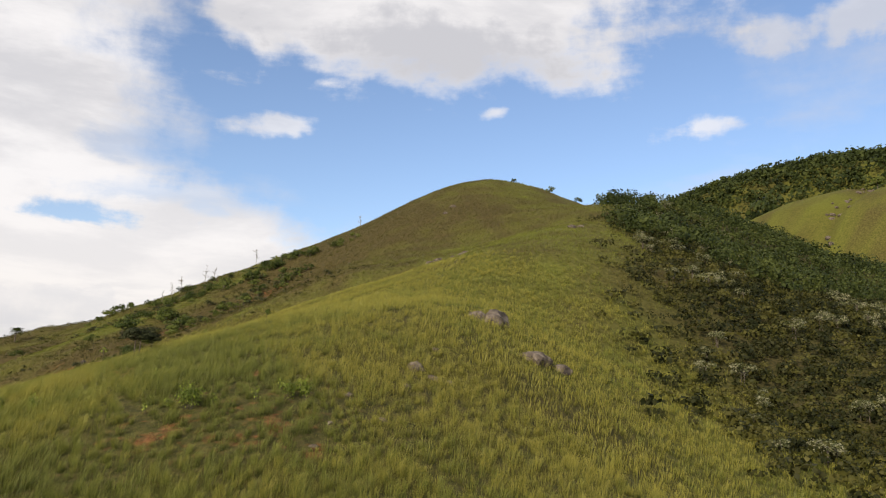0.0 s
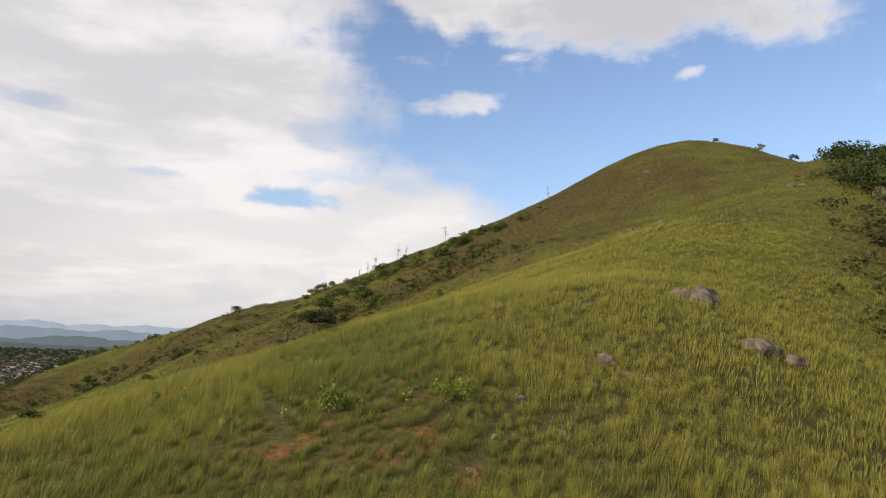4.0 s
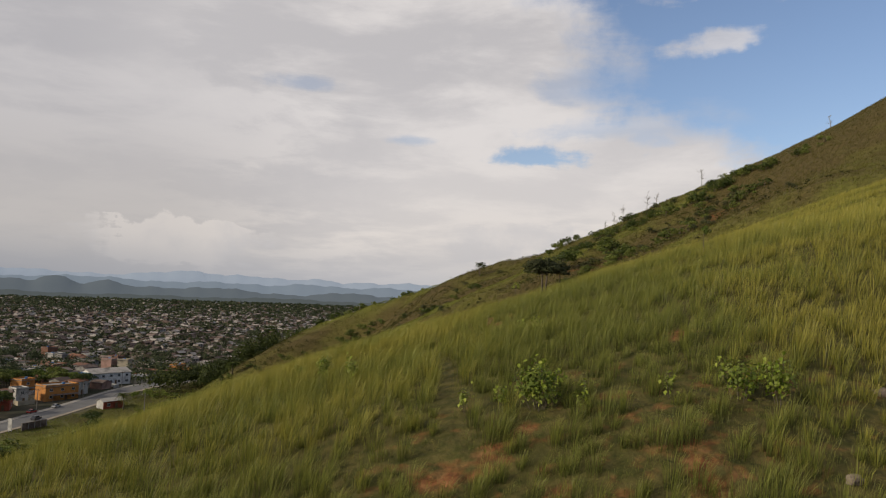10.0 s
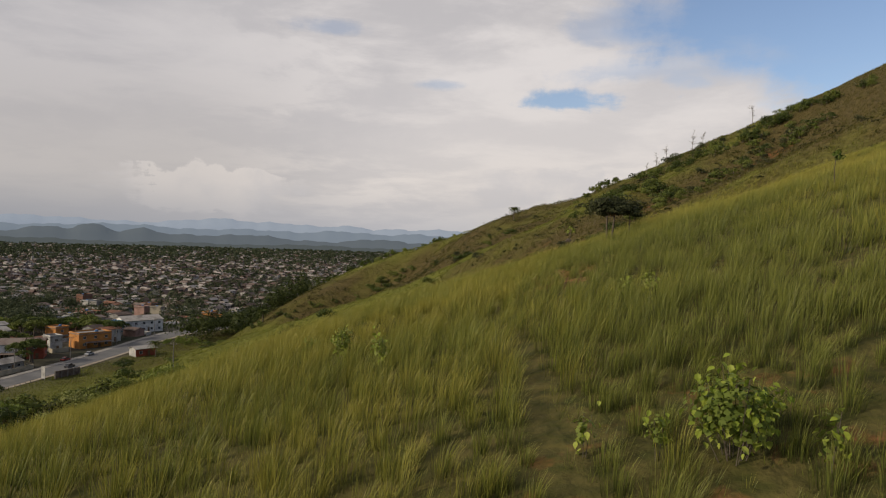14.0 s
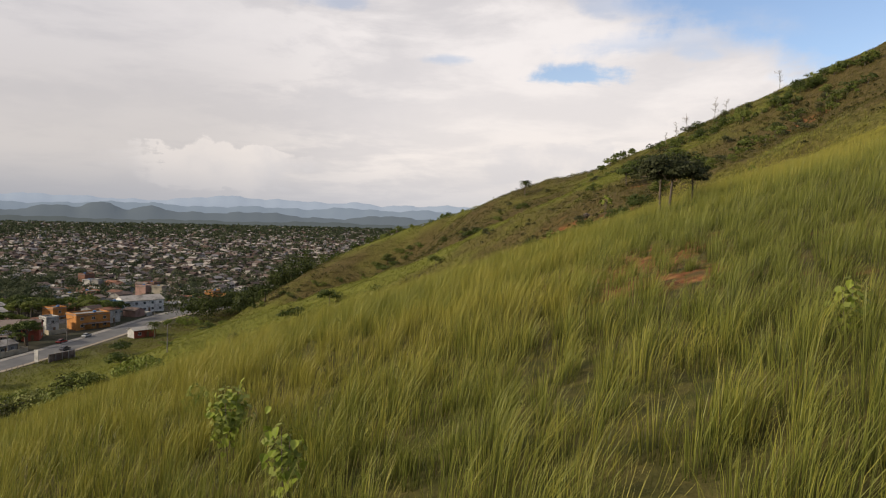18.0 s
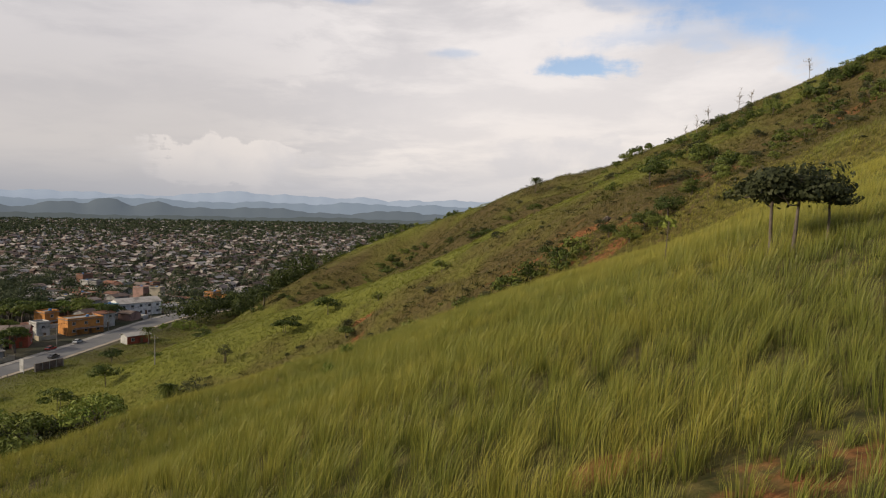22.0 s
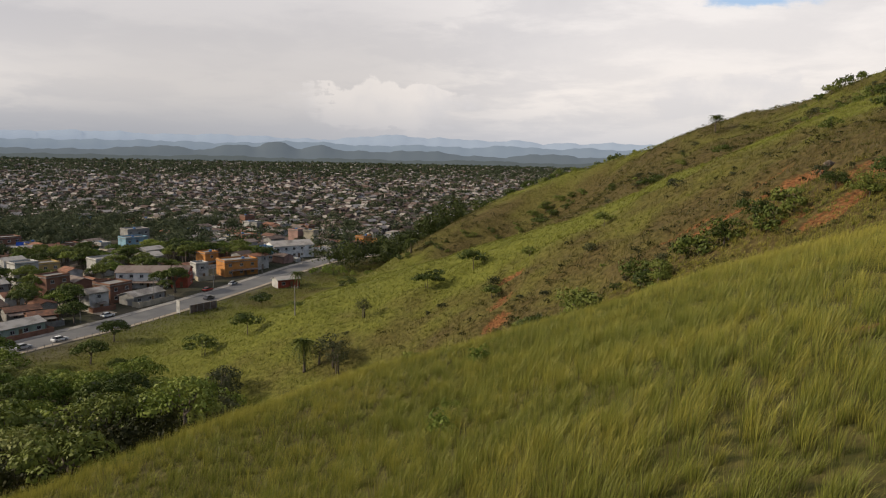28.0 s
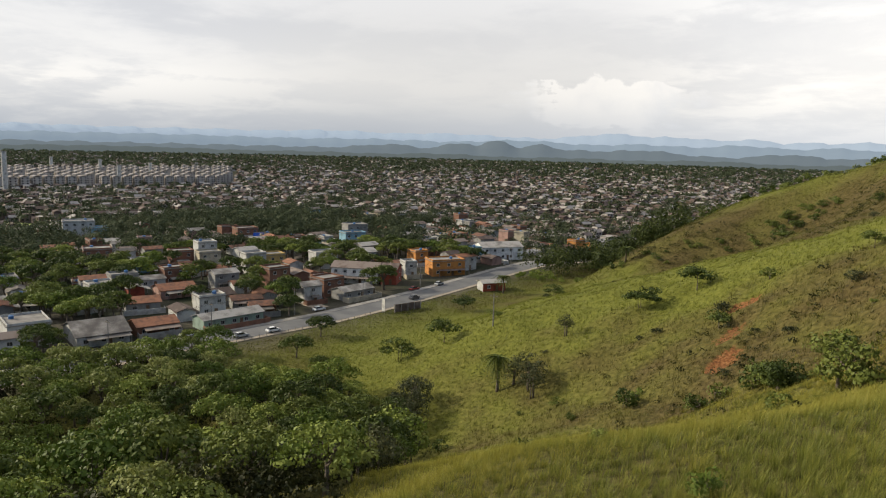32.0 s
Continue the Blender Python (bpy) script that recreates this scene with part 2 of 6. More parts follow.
def land(x, y):
    """The height of the bare ground."""
    x, y = np.broadcast_arrays(np.asarray(x, float), np.asarray(y, float))
    shape = x.shape
    x, y = x.ravel(), y.ravel()
    knots = np.array(sorted(HILL))
    rows = np.array([HILL[k] for k in knots])
    z = np.einsum("ni,nj,ji->n", spline_weights(EAST, x), spline_weights(knots, y), rows)
    z += -5.69 * bell(x, y, -67.0, 181.8, 48.5, 20.3, -5.6)  # cross gully
    z += 3.93 * bell(x, y, -32.8, 235.7, 47.6, 16.4, -1.7)  # spur end
    z += -5.04 * bell(x, y, 20.7, 155.0, 33.8, 9.7, -16.5)  # shoulder
    z += -2.55 * bell(x, y, -24.3, 135.9, 14.6, 10.0, 12.2)  # hollow
    z += -22.18 * bell(x, y, -82.2, 323.2, 34.0, 24.4, 59.0)  # far hollow
    z += -5.58 * bell(x, y, 40.4, 35.4, 13.0, 13.7, 2.0)  # south drain
    z += -7.76 * bell(x, y, -48.4, 107.3, 6.2, 12.0, -17.6)  # dip
    z += -4.74 * bell(x, y, -45.4, 146.0, 16.7, 10.3, 15.6)  # head of the wooded gully
    z += -2.40 * bell(x, y, -26.4, 114.9, 10.2, 13.5, 11.1)  # near hollow
    z += -2.47 * bell(x, y, -61.3, 119.3, 7.5, 15.2, -20.6)  # lower fall
    z += 1.71 * bell(x, y, 8.4, 45.7, 6.6, 8.1, 0.3)  # swell under the bushes
    z += 0.42 * bell(x, y, -12.9, 69.8, 8.7, 8.9, -0.6)
    z += 0.93 * bell(x, y, -9.5, 94.5, 7.0, 9.9, 1.7)  # nose of the spur
    z += 6.1 * bell(x, y, -67.1, 368.7, 15.6, 19.9, 48.1)  # far crest
    z = z - PLAIN
    z *= (1 - smooth(y, 350, 560)) * smooth(y, -330, -40)
    # beyond the saddle: a grassy shoulder and a wooded mountain
    z *= 1 - 0.8 * smooth(x, 235, 400)
    z -= 9 * smooth(y, 350, 560) + 9 * smooth(y, -40, -330)
    z = np.where(x > 230, np.maximum(z, smooth(x, 230, 380) * 179 * bell(x, y, 443, 273, 134, 159, 44)), z)
    z -= 8 * bell(x, y, 382, 252, 34, 4, 9)  # rocky gully
    z = np.where(x > 520, np.maximum(z, smooth(x, 520, 760) * 345 * bell(x, y, 962, 639, 553, 529, 51)), z)
    z += smooth(z, 4, 20) * lumps(x, y, 9.0) * 0.35
    z += smooth(z, 4, 16) * smooth(y, 145, 170) * smooth(x, 90, 50) * (1.0 * lumps(x, y, 12.0) + 0.4 * lumps(x + 5, y - 3, 4.5))  # uneven, slipped ground
    z = 2.5 * np.logaddexp(0, z / 2.5)
    return (PLAIN + z).reshape(shape)

# ---- helpers for things ----
rng = np.random.default_rng(7)


def mesh_from(name, verts, faces, material=None, smooth_shade=False):
    me = bpy.data.meshes.new(name)
    me.from_pydata([tuple(v) for v in verts], [], [tuple(f) for f in faces])
    if material:
        me.materials.append(material)
    if smooth_shade:
        me.polygons.foreach_set("use_smooth", np.ones(len(me.polygons), bool))
    return me


def fast_mesh(name, verts, loops, size, material, smooth_shade=False):
    """A mesh of many faces of equal size, from arrays."""
    me = bpy.data.meshes.new(name)
    count = len(loops) // size
    me.vertices.add(len(verts))
    me.vertices.foreach_set("co", np.ascontiguousarray(verts, np.float32).ravel())
    me.loops.add(len(loops))
    me.loops.foreach_set("vertex_index", np.ascontiguousarray(loops, np.int32))
    me.polygons.add(count)
    me.polygons.foreach_set("loop_start", np.arange(count, dtype=np.int32) * size)
    me.polygons.foreach_set("use_smooth", np.full(count, smooth_shade))
    me.update(calc_edges=True)
    me.materials.append(material)
    return me


def part(name, mesh, parent, label="", m=None):
    ob = new(name, mesh)
    ob.parent = parent
    if m is not None:
        ob.matrix_local = m
    return tagged(ob, label) if label else ob


def empty(name, m, label, category, group=""):
    ob = new(name)
    ob.empty_display_size = 0.2
    ob.matrix_world = m
    return tagged(ob, label, category, group)


class Shape:
    """Boxes, tubes and plates gathered into one mesh."""

    def __init__(self):
        self.v, self.f = [], []

    def add(self, verts, faces):
        base = len(self.v)
        self.v += [tuple(p) for p in verts]
        self.f += [tuple(base + i for i in f) for f in faces]
        return self

    def box(self, x0, y0, z0, x1, y1, z1, taper=0.0):
        t = taper
        v = [(x0, y0, z0), (x1, y0, z0), (x1, y1, z0), (x0, y1, z0), (x0 + t, y0 + t, z1), (x1 - t, y0 + t, z1), (x1 - t, y1 - t, z1), (x0 + t, y1 - t, z1)]
        return self.add(v, [(0, 3, 2, 1), (4, 5, 6, 7), (0, 1, 5, 4), (1, 2, 6, 5), (2, 3, 7, 6), (3, 0, 4, 7)])

    def tube(self, points, radii, sides=7):
        pts = [Vector(p) for p in points]
        rings = []
        for i, p in enumerate(pts):
            way = (pts[min(i + 1, len(pts) - 1)] - pts[max(i - 1, 0)]).normalized()
            a = way.orthogonal().normalized()
            b = way.cross(a)
            rings.append([p + radii[i] * (math.cos(k * math.tau / sides) * a + math.sin(k * math.tau / sides) * b) for k in range(sides)])
        v = [q for r in rings for q in r]
        f = [(i * sides + k, i * sides + (k + 1) % sides, (i + 1) * sides + (k + 1) % sides, (i + 1) * sides + k) for i in range(len(pts) - 1) for k in range(sides)]
        f += [tuple(range(sides))[::-1], tuple((len(pts) - 1) * sides + k for k in range(sides))]
        return self.add(v, f)

    def mesh(self, name, material, smooth_shade=False):
        return mesh_from(name, self.v, self.f, material, smooth_shade)


# ---- materials ----
def material(name, colors, scale=3.0, rough=0.8, bump=0.2, fine=30.0, metal=0.0, vary=0.0, leaf=0.0, island=0.0, spec=0.3):
    """A surface of two or three colours mixed by noise at two scales; vary and island shift single objects or pieces."""
    m = bpy.data.materials.new(name)
    m.use_nodes = True
    nt = m.node_tree
    n, link = nt.nodes.new, nt.links.new
    b = nt.nodes["Principled BSDF"]
    geo = n("ShaderNodeNewGeometry")
    coarse, grain = n("ShaderNodeTexNoise"), n("ShaderNodeTexNoise")
    for t, s, d in ((coarse, scale, 5), (grain, fine, 3)):
        link(geo.outputs["Position"], t.inputs["Vector"])
        t.inputs["Scale"].default_value, t.inputs["Detail"].default_value = s, d
    ramp = n("ShaderNodeValToRGB")
    ramp.color_ramp.elements[0].position, ramp.color_ramp.elements[1].position = 0.33, 0.68
    ramp.color_ramp.elements[0].color, ramp.color_ramp.elements[1].color = (*colors[0], 1), (*colors[-1], 1)
    if len(colors) > 2:
        ramp.color_ramp.elements.new(0.5).color = (*colors[1], 1)
    add = n("ShaderNodeMath")
    add.operation = "MULTIPLY_ADD"
    link(grain.outputs["Fac"], add.inputs[0])
    add.inputs[1].default_value = 0.35
    sub = n("ShaderNodeMath")
    sub.operation = "SUBTRACT"
    link(coarse.outputs["Fac"], sub.inputs[0])
    sub.inputs[1].default_value = 0.175
    link(sub.outputs[0], add.inputs[2])
    value = add.outputs[0]
    if vary or island:
        more = n("ShaderNodeMath")
        more.operation = "MULTIPLY_ADD"
        link(n("ShaderNodeObjectInfo").outputs["Random"] if vary else geo.outputs["Random Per Island"], more.inputs[0])
        more.inputs[1].default_value = vary or island
        drop = n("ShaderNodeMath")
        drop.operation = "SUBTRACT"
        link(value, drop.inputs[0])
        drop.inputs[1].default_value = (vary or island) / 2
        link(drop.outputs[0], more.inputs[2])
        value = more.outputs[0]
    link(value, ramp.inputs[0])
    link(ramp.outputs[0], b.inputs["Base Color"])
    b.inputs["Roughness"].default_value, b.inputs["Metallic"].default_value = rough, metal
    b.inputs["Specular IOR Level"].default_value = 0.12 if leaf else spec
    if bump:
        k = n("ShaderNodeBump")
        link(grain.outputs["Fac"], k.inputs["Height"])
        k.inputs["Strength"].default_value, k.inputs["Distance"].default_value = bump, 0.05
        link(k.outputs[0], b.inputs["Normal"])
    if leaf:
        out = nt.nodes["Material Output"]
        tr, mx = n("ShaderNodeBsdfTranslucent"), n("ShaderNodeMixShader")
        link(ramp.outputs[0], tr.inputs["Color"])
        mx.inputs[0].default_value = leaf
        link(b.outputs[0], mx.inputs[1])
        link(tr.outputs[0], mx.inputs[2])
        link(mx.outputs[0], out.inputs["Surface"])
    return m


LEAF_DARK = material("leaf_dark", [(0.036, 0.052, 0.011), (0.064, 0.085, 0.017), (0.11, 0.13, 0.027)], 0.5, 0.55, 0, 4, leaf=0.16, vary=0.5)
LEAF_MID = material("leaf_mid", [(0.060, 0.090, 0.014), (0.105, 0.140, 0.023), (0.18, 0.21, 0.042)], 0.5, 0.55, 0, 4, leaf=0.16, vary=0.5)
LEAF_BRIGHT = material("leaf_bright", [(0.13, 0.18, 0.02), (0.21, 0.26, 0.035), (0.30, 0.34, 0.065)], 0.8, 0.5, 0, 4, leaf=0.3, vary=0.3)
LEAF_DUSK = material("leaf_dusky", [(0.026, 0.032, 0.014), (0.045, 0.052, 0.022), (0.075, 0.08, 0.036)], 0.8, 0.6, 0, 4, leaf=0.25, vary=0.3)
LEAF_FRESH = material("leaf_fresh", [(0.09, 0.125, 0.022), (0.15, 0.185, 0.036), (0.21, 0.235, 0.06)], 0.8, 0.6, 0, 4, leaf=0.3, vary=0.3)
LEAF_PALE = material("leaf_pale", [(0.075, 0.095, 0.018), (0.125, 0.145, 0.032), (0.24, 0.25, 0.085)], 0.9, 0.55, 0, 5, leaf=0.25, vary=0.3)
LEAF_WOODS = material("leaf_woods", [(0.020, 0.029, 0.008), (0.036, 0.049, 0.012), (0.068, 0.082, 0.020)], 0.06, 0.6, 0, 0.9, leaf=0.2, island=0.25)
LEAF_SCRUB = material("leaf_scrub", [(0.015, 0.019, 0.006), (0.027, 0.030, 0.009), (0.052, 0.050, 0.016)], 0.14, 0.6, 0, 1.2, leaf=0.25, island=0.2)
LEAF_OLIVE = material("leaf_olive", [(0.040, 0.042, 0.010), (0.068, 0.066, 0.015), (0.105, 0.096, 0.027)], 0.2, 0.6, 0, 1.2, leaf=0.25, island=0.2)
# town leaves greyed: haze over the plain put into the colour
LEAF_TOWN = material("leaf_far_town", [(0.028, 0.038, 0.017), (0.045, 0.057, 0.027), (0.074, 0.087, 0.044)], 0.03, 0.7, 0, 0.6, leaf=0.2, island=0.3)
BLOSSOM = material("pale_blossom", [(0.06, 0.07, 0.022), (0.135, 0.14, 0.06), (0.30, 0.285, 0.18)], 0.9, 0.6, 0, 2.5, leaf=0.25, island=0.35)
BARK = material("bark", [(0.07, 0.055, 0.042), (0.14, 0.115, 0.09)], 4, 0.9, 0.6, 40)
DEAD_WOOD = material("dead_wood", [(0.16, 0.14, 0.12), (0.30, 0.27, 0.23)], 4, 0.9, 0.5, 40)
ROCK = material("rock", [(0.045, 0.035, 0.026), (0.10, 0.078, 0.06), (0.19, 0.155, 0.12)], 1.6, 0.9, 0.8, 14)
ASPHALT = material("asphalt", [(0.085, 0.085, 0.088), (0.13, 0.128, 0.125)], 0.15, 0.9, 0.1, 3)
DUST = material("dusty_verge", [(0.20, 0.165, 0.125), (0.30, 0.255, 0.20)], 0.3, 0.95, 0.1, 4)
CONCRETE = material("concrete", [(0.13, 0.12, 0.11), (0.24, 0.225, 0.205)], 0.4, 0.9, 0.15, 6, vary=0.2)
TILE = material("clay_tile", [(0.085, 0.045, 0.032), (0.15, 0.072, 0.045), (0.23, 0.10, 0.055)], 0.7, 0.85, 0.4, 8, vary=0.3)
SHEET = material("fibre_cement_sheet", [(0.085, 0.075, 0.068), (0.16, 0.145, 0.13), (0.30, 0.28, 0.255)], 0.3, 0.8, 0.2, 5, vary=0.5)
RUST_SHEET = material("stained_roof_sheet", [(0.06, 0.042, 0.036), (0.105, 0.075, 0.062), (0.17, 0.135, 0.115)], 0.5, 0.85, 0.2, 5, vary=0.4)
GLASS = material("dark_window_glass", [(0.012, 0.014, 0.017), (0.03, 0.034, 0.04)], 2, 0.12, 0, 8, spec=0.6)
TRIM = material("window_frame", [(0.28, 0.27, 0.25), (0.42, 0.41, 0.39)], 2, 0.6, 0, 20)
DOOR = material("door_wood", [(0.09, 0.055, 0.03), (0.15, 0.09, 0.05)], 2, 0.6, 0.1, 20)
STEEL = material("galvanised_steel", [(0.22, 0.22, 0.22), (0.36, 0.36, 0.36)], 3, 0.5, 0, 20, metal=0.6)
RUBBER = material("tyre_rubber", [(0.012, 0.012, 0.012), (0.03, 0.03, 0.03)], 5, 0.9, 0, 30)


def plaster(name, c):
    # walls dimmed throughout: cloud shadow over the town put into the colour
    c = tuple(v * 0.68 for v in c)
    dark = tuple(v * 0.55 for v in c)
    return material("plaster_" + name, [dark, tuple(v * 0.88 for v in c), c], 0.45, 0.9, 0.1, 5)


WALLS = {
    "white": plaster("white", (0.58, 0.57, 0.54)),
    "cream": plaster("cream", (0.50, 0.44, 0.33)),
    "grey": plaster("grey", (0.33, 0.32, 0.30)),
    "bare brick": plaster("brick", (0.26, 0.13, 0.085)),
    "pink": plaster("pink", (0.45, 0.28, 0.23)),
    "pale blue": plaster("pale_blue", (0.24, 0.42, 0.52)),
    "orange": plaster("orange", (0.62, 0.27, 0.075)),
    "yellow": plaster("yellow", (0.60, 0.42, 0.16)),
    "red": plaster("red", (0.42, 0.10, 0.06)),
    "pale green": plaster("pale_green", (0.34, 0.44, 0.36)),
    "fresh white": plaster("fresh_white", (0.98, 0.96, 0.92)),
}
ROOFS = {"clay-tile": TILE, "fibre-cement": SHEET, "stained sheet": RUST_SHEET, "concrete slab": CONCRETE}


def grass_material(name, root, green, olive, straw, tips, weight=0.42):
    m = bpy.data.materials.new(name)
    m.use_nodes = True
    nt = m.node_tree
    n, link = nt.nodes.new, nt.links.new
    b = nt.nodes["Principled BSDF"]
    geo = n("ShaderNodeNewGeometry")
    patch = n("ShaderNodeTexNoise")
    link(geo.outputs["Position"], patch.inputs["Vector"])
    patch.inputs["Scale"].default_value, patch.inputs["Detail"].default_value = 0.16, 4
    mixv = n("ShaderNodeMath")
    mixv.operation = "MULTIPLY_ADD"
    tuft = n("ShaderNodeAttribute")
    tuft.attribute_name = "tuft"
    link(tuft.outputs["Fac"], mixv.inputs[0])
    mixv.inputs[1].default_value = weight
    sub = n("ShaderNodeMath")
    sub.operation = "SUBTRACT"
    link(patch.outputs["Fac"], sub.inputs[0])
    sub.inputs[1].default_value = weight / 2
    link(sub.outputs[0], mixv.inputs[2])
    ramp = n("ShaderNodeValToRGB")
    e = ramp.color_ramp.elements
    e[0].position, e[0].color = 0.25, (*green, 1)
    e[1].position, e[1].color = 0.75, (*straw, 1)
    e.new(0.5).color = (*olive, 1)
    link(mixv.outputs[0], ramp.inputs[0])
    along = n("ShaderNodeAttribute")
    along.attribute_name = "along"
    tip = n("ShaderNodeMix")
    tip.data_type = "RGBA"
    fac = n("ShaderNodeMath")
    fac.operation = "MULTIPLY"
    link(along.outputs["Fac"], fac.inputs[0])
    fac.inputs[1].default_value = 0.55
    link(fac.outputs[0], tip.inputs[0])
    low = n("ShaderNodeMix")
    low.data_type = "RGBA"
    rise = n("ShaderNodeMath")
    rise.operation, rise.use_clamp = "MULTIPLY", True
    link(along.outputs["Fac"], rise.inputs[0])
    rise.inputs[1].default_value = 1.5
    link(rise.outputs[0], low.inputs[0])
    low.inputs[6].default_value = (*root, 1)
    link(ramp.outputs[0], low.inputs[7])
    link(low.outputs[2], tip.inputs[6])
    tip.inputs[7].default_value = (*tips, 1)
    link(tip.outputs[2], b.inputs["Base Color"])
    b.inputs["Roughness"].default_value = 0.5
    b.inputs["Specular IOR Level"].default_value = 0.25
    tr, mx = n("ShaderNodeBsdfTranslucent"), n("ShaderNodeMixShader")
    link(tip.outputs[2], tr.inputs["Color"])
    mx.inputs[0].default_value = 0.27
    link(b.outputs[0], mx.inputs[1])
    link(tr.outputs[0], mx.inputs[2])
    link(mx.outputs[0], nt.nodes["Material Output"].inputs["Surface"])
    return m


# GRASS root: dark sheath green, deepened further as shade low between the blades
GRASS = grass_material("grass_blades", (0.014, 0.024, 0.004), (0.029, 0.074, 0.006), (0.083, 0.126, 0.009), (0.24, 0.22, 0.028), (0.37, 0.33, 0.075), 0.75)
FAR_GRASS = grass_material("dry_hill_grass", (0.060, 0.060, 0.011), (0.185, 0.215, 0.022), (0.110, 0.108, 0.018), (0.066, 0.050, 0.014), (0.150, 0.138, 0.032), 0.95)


def ground_material():
    m = bpy.data.materials.new("hillside_ground")
    m.use_nodes = True
    nt = m.node_tree
    n, link = nt.nodes.new, nt.links.new
    b = nt.nodes["Principled BSDF"]
    geo = n("ShaderNodeNewGeometry")

    def noise_at(scale, detail):
        t = n("ShaderNodeTexNoise")
        link(geo.outputs["Position"], t.inputs["Vector"])
        t.inputs["Scale"].default_value, t.inputs["Detail"].default_value = scale, detail
        return t.outputs["Fac"]

    def ramp(value, stops):
        r = n("ShaderNodeValToRGB")
        r.color_ramp.elements[0].position, r.color_ramp.elements[0].color = stops[0][0], (*stops[0][1], 1)
        r.color_ramp.elements[1].position, r.color_ramp.elements[1].color = stops[-1][0], (*stops[-1][1], 1)
        for p, c in stops[1:-1]:
            r.color_ramp.elements.new(p).color = (*c, 1)
        link(value, r.inputs[0])
        return r.outputs[0]

    def mix(fac, a, c):
        k = n("ShaderNodeMix")
        k.data_type = "RGBA"
        link(fac, k.inputs[0])
        link(a, k.inputs[6])
        link(c, k.inputs[7])
        return k.outputs[2]

    def attr(name):
        a = n("ShaderNodeAttribute")
        a.attribute_name = name
        return a.outputs["Fac"]

    def times(a, k, c=0.0):
        t = n("ShaderNodeMath")
        t.operation, t.use_clamp = "MULTIPLY_ADD", True
        link(a, t.inputs[0])
        if isinstance(k, float):
            t.inputs[1].default_value = k
        else:
            link(k, t.inputs[1])
        t.inputs[2].default_value = c
        return t.outputs[0]

    fine = noise_at(1.3, 6)
    turf = mix(attr("dry"), ramp(fine, [(0.32, (0.070, 0.076, 0.013)), (0.5, (0.10, 0.105, 0.018)), (0.7, (0.135, 0.135, 0.027))]),
               ramp(fine, [(0.32, (0.036, 0.028, 0.011)), (0.5, (0.066, 0.050, 0.018)), (0.7, (0.10, 0.078, 0.03))]))
    earth = ramp(noise_at(3.1, 7), [(0.33, (0.07, 0.030, 0.013)), (0.5, (0.145, 0.060, 0.023)), (0.68, (0.215, 0.108, 0.046))])
    litter = ramp(noise_at(2.2, 5), [(0.35, (0.020, 0.022, 0.008)), (0.65, (0.070, 0.055, 0.022))])
    town = ramp(noise_at(0.05, 6), [(0.35, (0.022, 0.027, 0.014)), (0.55, (0.055, 0.05, 0.036)), (0.7, (0.10, 0.088, 0.07))])
    color = mix(times(attr("under_grass"), 0.8), turf, litter)
    ragged = n("ShaderNodeMath")
    ragged.operation = "ADD"
    link(attr("bare"), ragged.inputs[0])
    link(noise_at(1.7, 7), ragged.inputs[1])
    color = mix(times(ragged.outputs[0], 4.0, -3.1), color, earth)
    color = mix(attr("plain"), color, town)
    link(color, b.inputs["Base Color"])
    b.inputs["Roughness"].default_value = 0.95
    b.inputs["Specular IOR Level"].default_value = 0.1
    k = n("ShaderNodeBump")
    link(fine, k.inputs["Height"])
    k.inputs["Strength"].default_value, k.inputs["Distance"].default_value = 0.7, 0.5
    link(k.outputs[0], b.inputs["Normal"])
    return m


GROUND = ground_material()

# ---- ground ----
BARE_TRAIL = [  # bare red earth: x, y, half length, half width, turn, strength
    (3.4, 36.3, 0.3, 0.5, 0, 0.75), (4.2, 39.4, 0.2, 0.7, 0, 0.7), (5.8, 40.6, 0.4, 0.22, 20, 0.6), (7.8, 36.9, 0.35, 0.4, 0, 0.75),
    (9.8, 38.2, 0.3, 0.7, 10, 0.85), (10.4, 37.4, 0.4, 0.35, 0, 0.7), (11.0, 47.4, 0.7, 0.3, 60, 0.7), (15.6, 46.0, 0.6, 0.25, 20, 0.7),
    (7.2, 40.6, 0.35, 0.25, 0, 0.6), (3.1, 43.0, 0.2, 1.4, 10, 0.6), (11.1, 35.2, 0.4, 0.35, 0, 0.7), (0.3, 36.1, 0.5, 0.3, 20, 0.6), (11.8, 42.6, 0.4, 0.25, 0, 0.6),
]
BARE_SLOPE = [  # thin, broken cover, and single patches along the slope
    (8.5, 40.0, 6.5, 4.2, 0, 0.28), (3.3, 63.6, 3.2, 2.4, 20, 0.4), (3.2, 59.6, 1.3, 2.3, 10, 0.5), (4.0, 58.4, 0.7, 1.0, 0, 0.85), (2.6, 59.0, 0.5, 0.9, 20, 0.8), (3.0, 61.4, 0.8, 0.5, 0, 0.85), (3.7, 60.4, 0.5, 0.4, 0, 0.8), (2.4, 64.1, 0.8, 0.4, 0, 0.8), (3.5, 62.2, 0.9, 0.5, 30, 0.8), (2.0, 65.9, 1.0, 0.4, 10, 0.8),
    (3.4, 66.3, 0.8, 0.5, 0, 0.85), (-0.7, 66.9, 0.5, 0.35, 0, 0.8), (1.1, 65.6, 0.6, 0.4, 0, 0.8), (-3.0, 99.0, 0.7, 0.3, 30, 0.8), (-8.5, 74.0, 0.5, 0.25, 20, 0.7), (7.0, 58.0, 3.0, 3.0, 0, 0.3),
]
